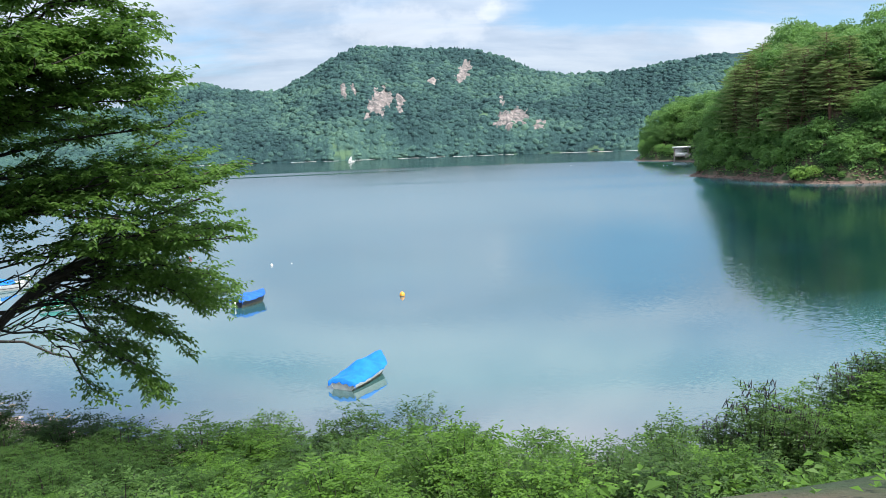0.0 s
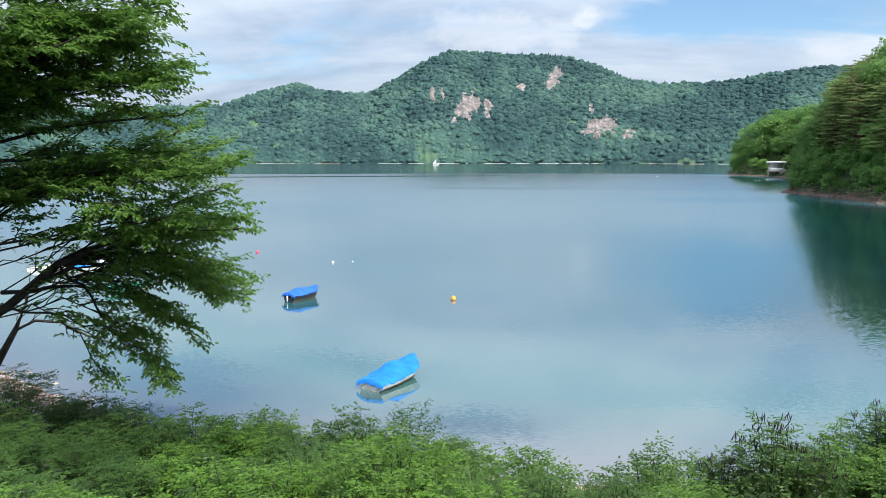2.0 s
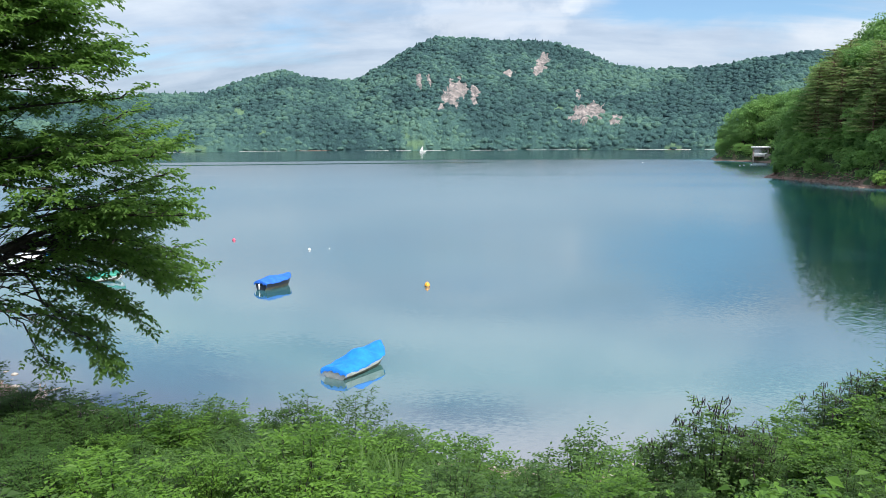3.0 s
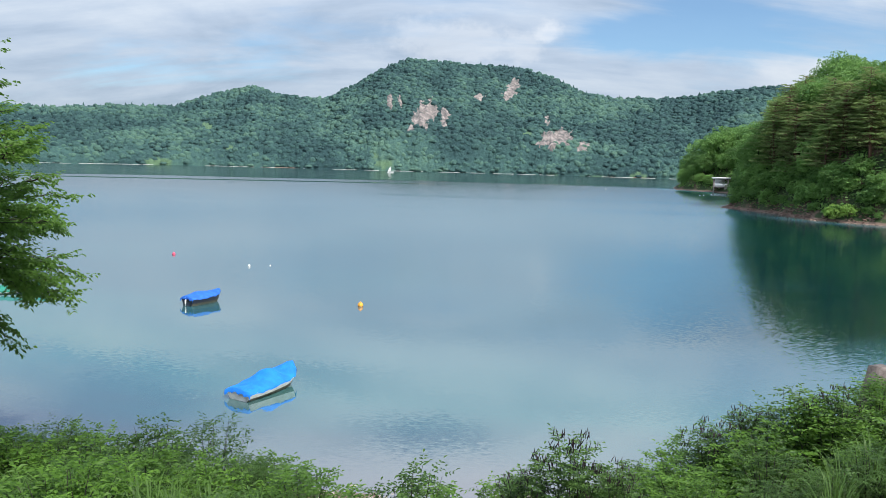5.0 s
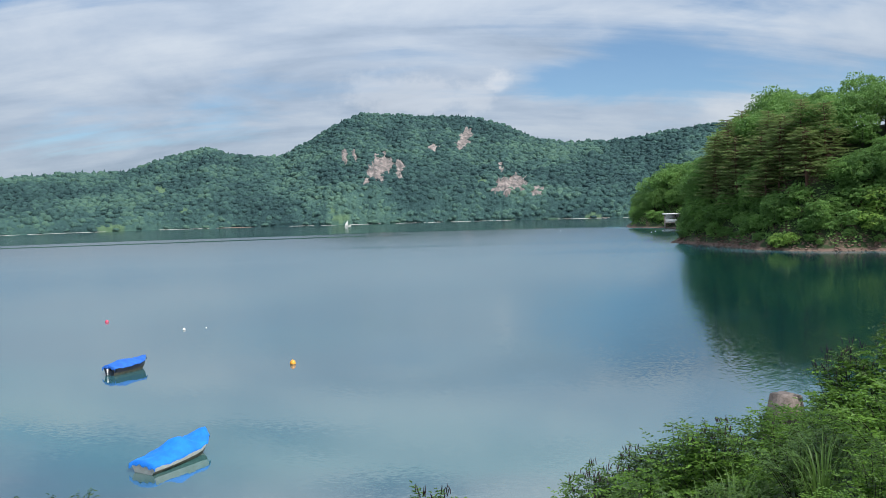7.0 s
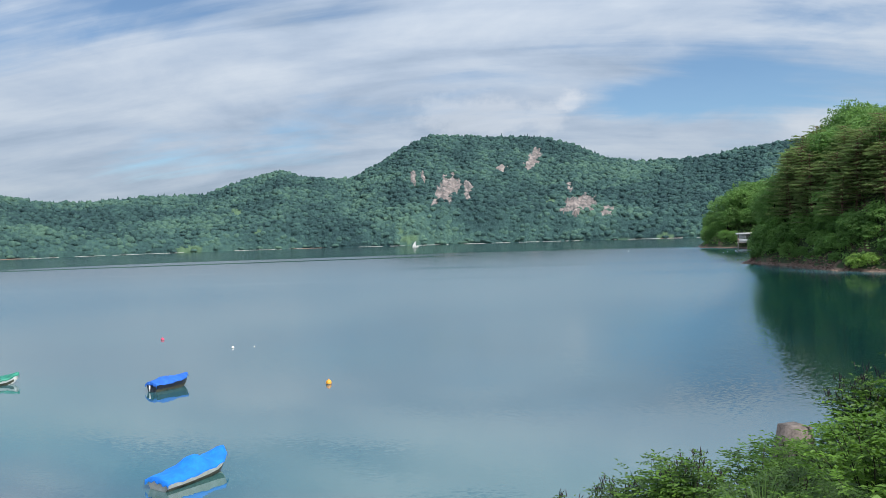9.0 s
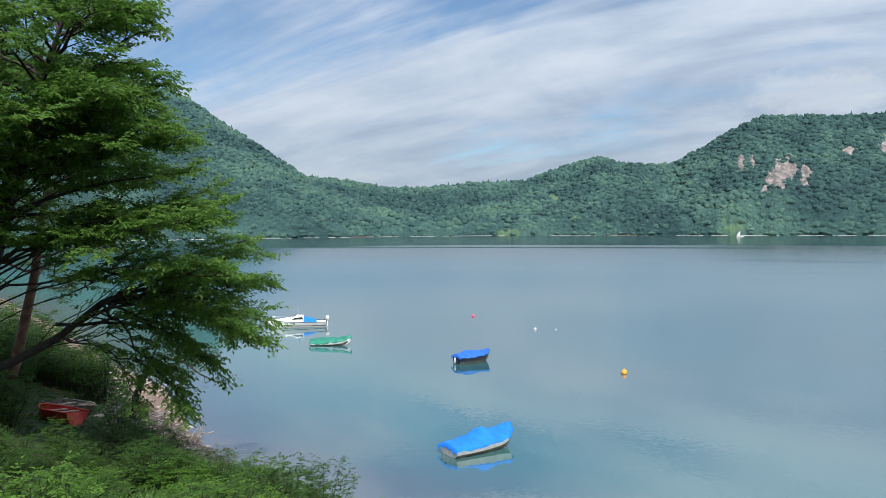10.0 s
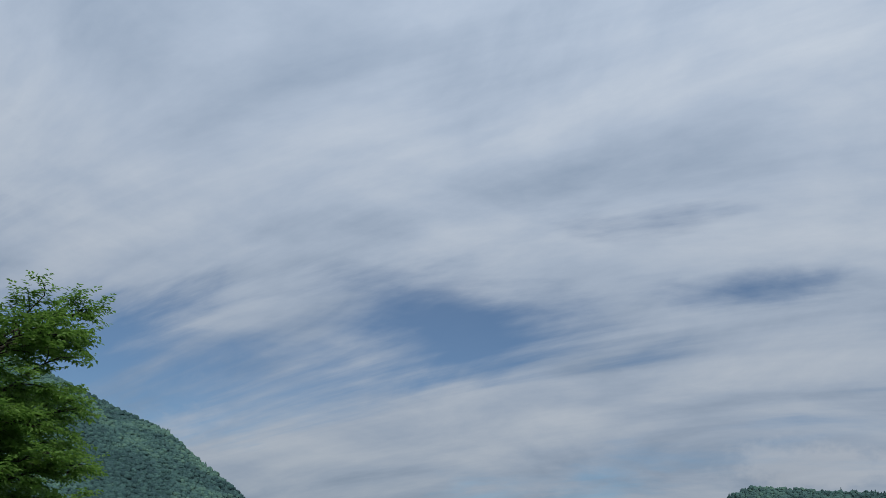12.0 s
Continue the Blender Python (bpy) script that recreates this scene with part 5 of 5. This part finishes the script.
def covered_boat(label, m, long, wide, high, rise, hull_mat, tarp_mat, crest, drop, seed, motor=None, rail=M_BLACK, bluff=3.2, nose=0.06):
    t = thing("rowing_boat" if motor is None else "motor_dinghy", m, label, "boat")
    bm, rows = hull_bm(long, wide, high, rise, bluff=bluff, nose=nose)
    part("hull", bm, hull_mat, t)
    part("rub_rail", rail_bm(rows, 0.014), rail, t)
    # dark band added low on the hull so the boat's reflection turns dark
    v, f = [], []
    for i, r in enumerate(rows[:-1]):
        for q in (r[1], r[7]):
            out = Vector((0, math.copysign(0.006, q.y), 0))
            v += [(q + out)[:], (Vector(r[2 if q is r[1] else 6]) + out)[:]]
    band = bmesh.new()
    bv = [band.verts.new(p) for p in v]
    for i in range(0, len(v) - 4, 4):
        for k in (0, 2):
            band.faces.new((bv[i + k], bv[i + k + 1], bv[i + k + 5], bv[i + k + 4]))
    part("waterline_band", band, M_WATERLINE_DARK, t, "dark weedy band at the waterline")
    part("tarpaulin", tarp_bm(rows, seed, crest, drop), tarp_mat, t)
    if motor:
        outboard(t, 0.0, high - 0.12, motor, 0.6)
    return t


covered_boat("white rowing boat under a bright blue tarpaulin, moored", at_heading(0.08, 31.65, 1.95, 3.9, 3.45), 3.45, 1.24, 0.37, 0.28, M_HULL, M_TARP,
             lambda s: 0.15 + 0.38 * math.exp(-((s - 0.52) / 0.15) ** 2) + 0.18 * smooth(0.72, 0.92, s), 0.08, 5, None, M_HULL, 4.2, 0.20)
covered_boat("dark-hulled dinghy under a deep blue tarpaulin, moored", at_heading(-9.9, 50.6, 1.5, 2.6, 2.8), 2.8, 1.4, 0.50, 0.22, M_NAVY, M_TARP_DEEP,
             lambda s: 0.14 + 0.22 * math.exp(-((s - 0.35) / 0.25) ** 2), 0.08, 6, M_TARP_DEEP)
covered_boat("small grey boat under a green tarpaulin, moored", at_heading(-24.3, 52.2, 2.2, 1.2, 3.4), 3.4, 1.45, 0.26, 0.40, M_GEL, M_TARP_GREEN,
             lambda s: 0.16 + 0.18 * math.exp(-((s - 0.3) / 0.3) ** 2), 0.16, 7)


def motor_boat():
    long = 5.9
    t = thing("motor_boat", at_heading(-34.5, 59.7, -4.3, -3.7, long), "white cabin motor boat with a blue cockpit cover", "motorboat")
    bm, rows = hull_bm(long, 2.1, 0.50, 0.34, 0.88, 0.3)
    part("hull", bm, M_GEL, t)
    part("rub_rail", rail_bm(rows, 0.03), M_BLACK, t, "dark rubbing strip")
    for sgn in (1, -1):
        part("hull_stripe", pipe_bm([(0.02, sgn * 0.93, 0.17), (1.5, sgn * 0.985, 0.18), (3.0, sgn * 0.97, 0.20), (4.2, sgn * 0.80, 0.26)], 0.035, 5), M_BLACK, t, "dark stripe along the hull")
    deck = bmesh.new()
    edge = [r for r in rows if r[0].x > 2.6]
    for a, b in zip(edge, edge[1:]):
        p = [deck.verts.new(v + Vector((0, 0, 0.01))) for v in (a[0], b[0], b[8], a[8])]
        deck.faces.new(p)
    part("deck", deck, M_GEL, t)
    cabin = bmesh.new()
    ring = []
    for s, half, z in ((2.2, 0.78, 1.12), (2.9, 0.76, 1.15), (3.6, 0.66, 0.94), (4.9, 0.40, 0.76)):
        ring.append([cabin.verts.new(c) for c in ((s, half, 0.52), (s, half * 0.86, z), (s, 0, z + 0.06), (s, -half * 0.86, z), (s, -half, 0.52))])
    for a, b in zip(ring, ring[1:]):
        for k in range(4):
            cabin.faces.new((a[k], a[k + 1], b[k + 1], b[k]))
    cabin.faces.new(ring[0])
    cabin.faces.new(ring[-1][::-1])
    c = part("cabin", cabin, M_GEL, t)
    for sgn in (1, -1):
        w = bmesh.new()
        w.faces.new([w.verts.new((x, sgn * y, z)) for x, y, z in ((2.3, 0.765, 0.84), (3.45, 0.695, 0.80), (3.15, 0.692, 0.98), (2.4, 0.705, 1.05))])
        part("window", w, M_GLASS, c, "smoked side window")
    w = bmesh.new()
    w.faces.new([w.verts.new(p) for p in ((2.95, 0.58, 1.19), (2.95, -0.58, 1.19), (3.58, -0.50, 0.99), (3.58, 0.50, 0.99))])
    part("windscreen", w, M_GLASS, c, "dark raked windscreen")
    cover = bmesh.new()
    prev = None
    for i in range(9):
        s = 0.95 + 1.3 * i / 8
        z = 0.66 + 0.34 * (i / 8) ** 0.8 + 0.02 * math.sin(i * 2.3)
        row = [cover.verts.new(p) for p in ((s, 0.98, 0.53), (s, 0.7, z - 0.04), (s, 0, z + 0.05), (s, -0.7, z - 0.04), (s, -0.98, 0.53))]
        if prev:
            for k in range(4):
                cover.faces.new((prev[k], prev[k + 1], row[k + 1], row[k]))
        else:
            cover.faces.new(row)
        prev = row
    part("cockpit_cover", cover, M_TARP, t, "bright blue cockpit cover")
    for sgn in (1, -1):
        part("bow_rail", pipe_bm([(3.6, sgn * 0.86, 0.62), (3.8, sgn * 0.84, 0.92), (4.8, sgn * 0.55, 1.02), (5.75, 0.02 * sgn, 1.1)], 0.02), M_STEEL, t)
    part("mast_light", pipe_bm([(2.7, 0, 1.26), (2.7, 0, 1.8)], 0.02), M_STEEL, t)
    outboard(t, 0.0, 0.42, M_GEL, 1.3)


motor_boat()

def red_boat():
    """Two overturned and laid-up hulls on the shingle."""
    for x, y, hx, hy, long, mat, label, tilt in ((-13.8, 20.4, -1.9, -0.1, 2.3, M_RED, "faded red rowing boat laid up on the shore", 8), (-15.2, 22.0, 2.0, 0.0, 2.9, M_CONCRETE, "grey boat laid up on the shore behind the red one", -5)):
        t = thing("rowing_boat", at_heading(x, y, hx, hy, long, height_at(x, y) + 0.2, tilt), label, "boat")
        bm, rows = hull_bm(long, 1.2, 0.36, 0.1, 0.85, 0.2)
        part("hull", bm, mat, t)
        part("rub_rail", rail_bm(rows, 0.03), mat, t)
        for s in (0.3, 0.6):
            part("thwart", box_bm(0.24, 1.1, 0.03, (long * s, 0, 0.3), 0.008), M_DEADWOOD, t)


red_boat()


# ---- floats ----
def buoy(label, x, y, r, mat):
    t = thing("buoy", pose(x, y, 0.0), label, "buoy")
    bm = bmesh.new()
    bmesh.ops.create_icosphere(bm, subdivisions=3, radius=r)
    for v in bm.verts:
        v.co.z = v.co.z * 1.06 + r * 0.45
    part("float", bm, mat, t)
    part("collar", pipe_bm([(0, 0, -r * 0.2), (0, 0, r * 0.12)], r * 0.98, 12), M_BLACK, t, "dark waterline band")
    part("eye", pipe_bm([(0, 0, r * 1.4), (0, 0, r * 1.75)], r * 0.16, 8), mat, t)


buoy("orange-yellow round mooring buoy", 1.25, 51.3, 0.2, M_ORANGE)
buoy("pink-red round mooring buoy", -22.0, 74.5, 0.17, M_PINK)
buoy("small white mooring float", -12.1, 68.2, 0.13, M_WHITE)
buoy("small white mooring float", -10.3, 69.0, 0.06, M_WHITE)
for x, y in ((86, 262), (88.5, 266), (93, 272), (60, 300)):
    buoy("small white float off the headland", x, y, 0.17, M_WHITE)


def sail_boat():
    t = thing("sailing_dinghy", pose(-53, 505, 0, 0, 0, 20), "small white sailing dinghy far across the lake", "sailboat")
    bm, rows = hull_bm(4.2, 1.5, 0.5, 0.2)
    part("hull", bm, M_GEL, t)
    part("mast", pipe_bm([(2.2, 0, 0.3), (2.2, 0, 4.2)], 0.05), M_STEEL, t)
    s = bmesh.new()
    rowp = []
    for i in range(7):
        z = 0.8 + 3.2 * i / 6
        w = 2.2 * (1 - i / 6) ** 0.8 + 0.05
        rowp.append([s.verts.new((2.15 - w * k / 4, 0.22 * math.sin(k / 4 * math.pi) * (1 - i / 7), z)) for k in range(5)])
    for a, b in zip(rowp, rowp[1:]):
        for k in range(4):
            s.faces.new((a[k], a[k + 1], b[k + 1], b[k]))
    part("sail", s, M_WHITE, t)


sail_boat()


# ---- boathouse on the headland ----
def boathouse():
    t = thing("boathouse", pose(104.9, 300.0, 0, 0, 0, -16), "small white flat-roofed lakeside hut on concrete posts", "hut")
    part("floor_slab", box_bm(6.0, 5.0, 0.35, (0, 0, 2.2), 0.05), M_CONCRETE, t)
    for x in (-2.6, 2.6):
        for y in (-2.2, 2.2):
            part("post", box_bm(0.5, 0.5, 5.9, (x, y, 2.6), 0.04), M_CONCRETE, t)
    part("wall", box_bm(5.6, 0.25, 1.3, (0, -2.2, 3.0), 0.03), M_WHITE, t)
    part("wall", box_bm(5.4, 0.25, 3.1, (0, 2.2, 3.9), 0.03), M_WHITE, t)
    part("wall", box_bm(0.25, 4.2, 3.1, (2.6, 0, 3.9), 0.03), M_WHITE, t)
    part("roof", box_bm(7.0, 5.8, 0.55, (0, 0, 5.75), 0.06), M_WHITE, t)
    part("mullion", box_bm(0.2, 0.2, 1.9, (0, -2.2, 4.5), 0.02), M_WHITE, t)
    q = thing("quay_wall", pose(112, 297.3, 0, 0, 0, -8), "grey concrete quay wall beside the hut", "wall")
    part("wall", box_bm(13, 3.0, 3.4, (0, 0, 1.4), 0.15, 0.97), M_CONCRETE, q)


boathouse()

# white marker post among the headland trees
p = thing("marker_post", pose(119, 201, height_at(119, 201)), "white marker post on the wooded slope", "post")
part("post", box_bm(0.5, 0.4, 3.4, (0, 0, 1.6), 0.06), M_WHITE, p)

# ---- concrete block in the bushes ----
block_z = height_at(21.6, 20.8) - 0.4
c = thing("concrete_block", pose(21.4, 20.85, block_z, 0, 0, 24), "weathered concrete block overgrown by bushes", "block")
part("block", box_bm(1.1, 1.3, 5.0 - block_z, (0, 0, (5.0 - block_z) / 2), 0.02, 0.5), M_BLOCK, c)


# ---- stones and driftwood on the shore ----
def stone_meshes():
    out = []
    for i in range(6):
        rng = np.random.default_rng(300 + i)
        bm = bmesh.new()
        bmesh.ops.create_icosphere(bm, subdivisions=1, radius=1)
        for v in bm.verts:
            v.co *= rng.uniform(0.72, 1.15)
            v.co.z *= 0.5
        me = bpy.data.meshes.new("stone")
        bm.to_mesh(me)
        bm.free()
        me.materials.append(M_STONE)
        out.append(me)
    return out


STONES = stone_meshes()


def shore_stones():
    rng = np.random.default_rng(77)
    big, vs, o = 0, [], 0
    base = [(np.array([v.co[:] for v in me.vertices]), np.array([p.vertices[:] for p in me.polygons])) for me in STONES]
    for i in range(9000):
        x = rng.uniform(-34, 20)
        y = rng.uniform(20, 40)
        vs.append((x, y))
    xy = np.array(vs)
    d = inland(xy[:, 0], xy[:, 1])
    reach = np.where(xy[:, 0] < -8, 4.2, 1.6)
    xy = xy[(d > -0.9) & (d < reach)]
    z = land(xy[:, 0], xy[:, 1])
    V, F = [], []
    for (x, y), zz in zip(xy, z):
        s = rng.uniform(0.05, 0.12) * (1.9 if rng.random() < 0.12 else 1.0)
        a = rng.uniform(0, 6.283)
        if big < 240 and -20 < x < -9 and rng.random() < 0.7:
            ob = new("stone", STONES[int(rng.integers(6))])
            ob.matrix_basis = pose(x, y, max(zz, -0.08) + s * 0.2, 0, 0, math.degrees(a)) @ Matrix.Diagonal((s * 1.7, s * 1.4, s * 1.3, 1))
            ob.parent = ground
            big += 1
            continue
        v, f = base[int(rng.integers(6))]
        c, sn = math.cos(a) * s, math.sin(a) * s
        V.append(np.stack([v[:, 0] * c - v[:, 1] * sn + x, v[:, 0] * sn + v[:, 1] * c + y, v[:, 2] * s + max(zz, -0.06) + s * 0.15], -1))
        F.append(f + o)
        o += len(v)
    tagged(new("shingle", mesh_of("shingle", np.concatenate(V), np.concatenate(F), M_STONE, smooth=False)), "reddish-grey shingle along the waterline", "shingle", kind="stuff")


shore_stones()


def headland_rocks():
    """Broken reddish stones along the headland's waterline."""
    rng = np.random.default_rng(78)
    base = [(np.array([v.co[:] for v in me.vertices]), np.array([p.vertices[:] for p in me.polygons])) for me in STONES]
    x, y = rng.uniform(70, 125, 40000), rng.uniform(88, 200, 40000)
    d = inland(x, y)
    keep = (d > -0.5) & (d < 2.4) & (rng.random(40000) < 0.8)
    x, y, d = x[keep], y[keep], d[keep]
    z = surface(x, y)
    V, F, o = [], [], 0
    for px, py, pz in zip(x, y, z):
        v, f = base[int(rng.integers(6))]
        s, a = rng.uniform(0.15, 0.45), rng.uniform(0, 6.283)
        c, sn = math.cos(a) * s, math.sin(a) * s
        V.append(np.stack([v[:, 0] * c - v[:, 1] * sn + px, v[:, 0] * sn + v[:, 1] * c + py, v[:, 2] * s + max(pz, -0.1) + s * 0.15], -1))
        F.append(f + o)
        o += len(v)
    red = plain("red_brown_stone", (0.075, 0.046, 0.036), (0.24, 0.155, 0.12), 1.2, 0.9, 0.5, dist=0.05)
    tagged(new("headland_rocks", mesh_of("headland_rocks", np.concatenate(V), np.concatenate(F), red, smooth=False)), "broken reddish-brown stones along the headland shore", "stones", kind="stuff")


headland_rocks()


def driftwood():
    rng = np.random.default_rng(91)
    for i in range(16):
        x, y = (79 + rng.uniform(-1, 12), 158 + rng.uniform(-12, 22))
        d = float(inland(np.array([x]), np.array([y]))[0])
        if not 0.2 < d < 4.5:
            continue
        a, ln = rng.uniform(-0.6, 0.9), rng.uniform(3, 6.5)
        pts = bend((0, 0, 0.1), (math.cos(a) * ln, math.sin(a) * ln * 0.4, rng.uniform(0.2, 1.2)), 0.2, 0.15, 6, rng)
        t = thing("driftwood_log", pose(x, y, height_at(x, y)), "bleached fallen branch on the headland shore", "driftwood", "driftwood on the headland")
        part("log", pipe_bm(pts, 0.13, 6), M_DEADWOOD, t)
    for i in range(7):
        x, y = rng.uniform(-15, -11), 0
        y = np.interp(x, [-24, -14.3, -11], [34.2, 27.6, 25.8]) - rng.uniform(0.1, 0.9)
        a = rng.uniform(0, 3)
        pts = bend((0, 0, 0.05), (math.cos(a) * 1.3, math.sin(a) * 1.3, rng.uniform(0.1, 0.4)), 0.08, 0.05, 6, rng)
        t = thing("driftwood_stick", pose(x, y, max(height_at(x, y), 0)), "bleached stick washed up on the stones", "driftwood", "sticks on the shore")
        part("stick", pipe_bm(pts, 0.03, 5), M_DEADWOOD, t)


driftwood()
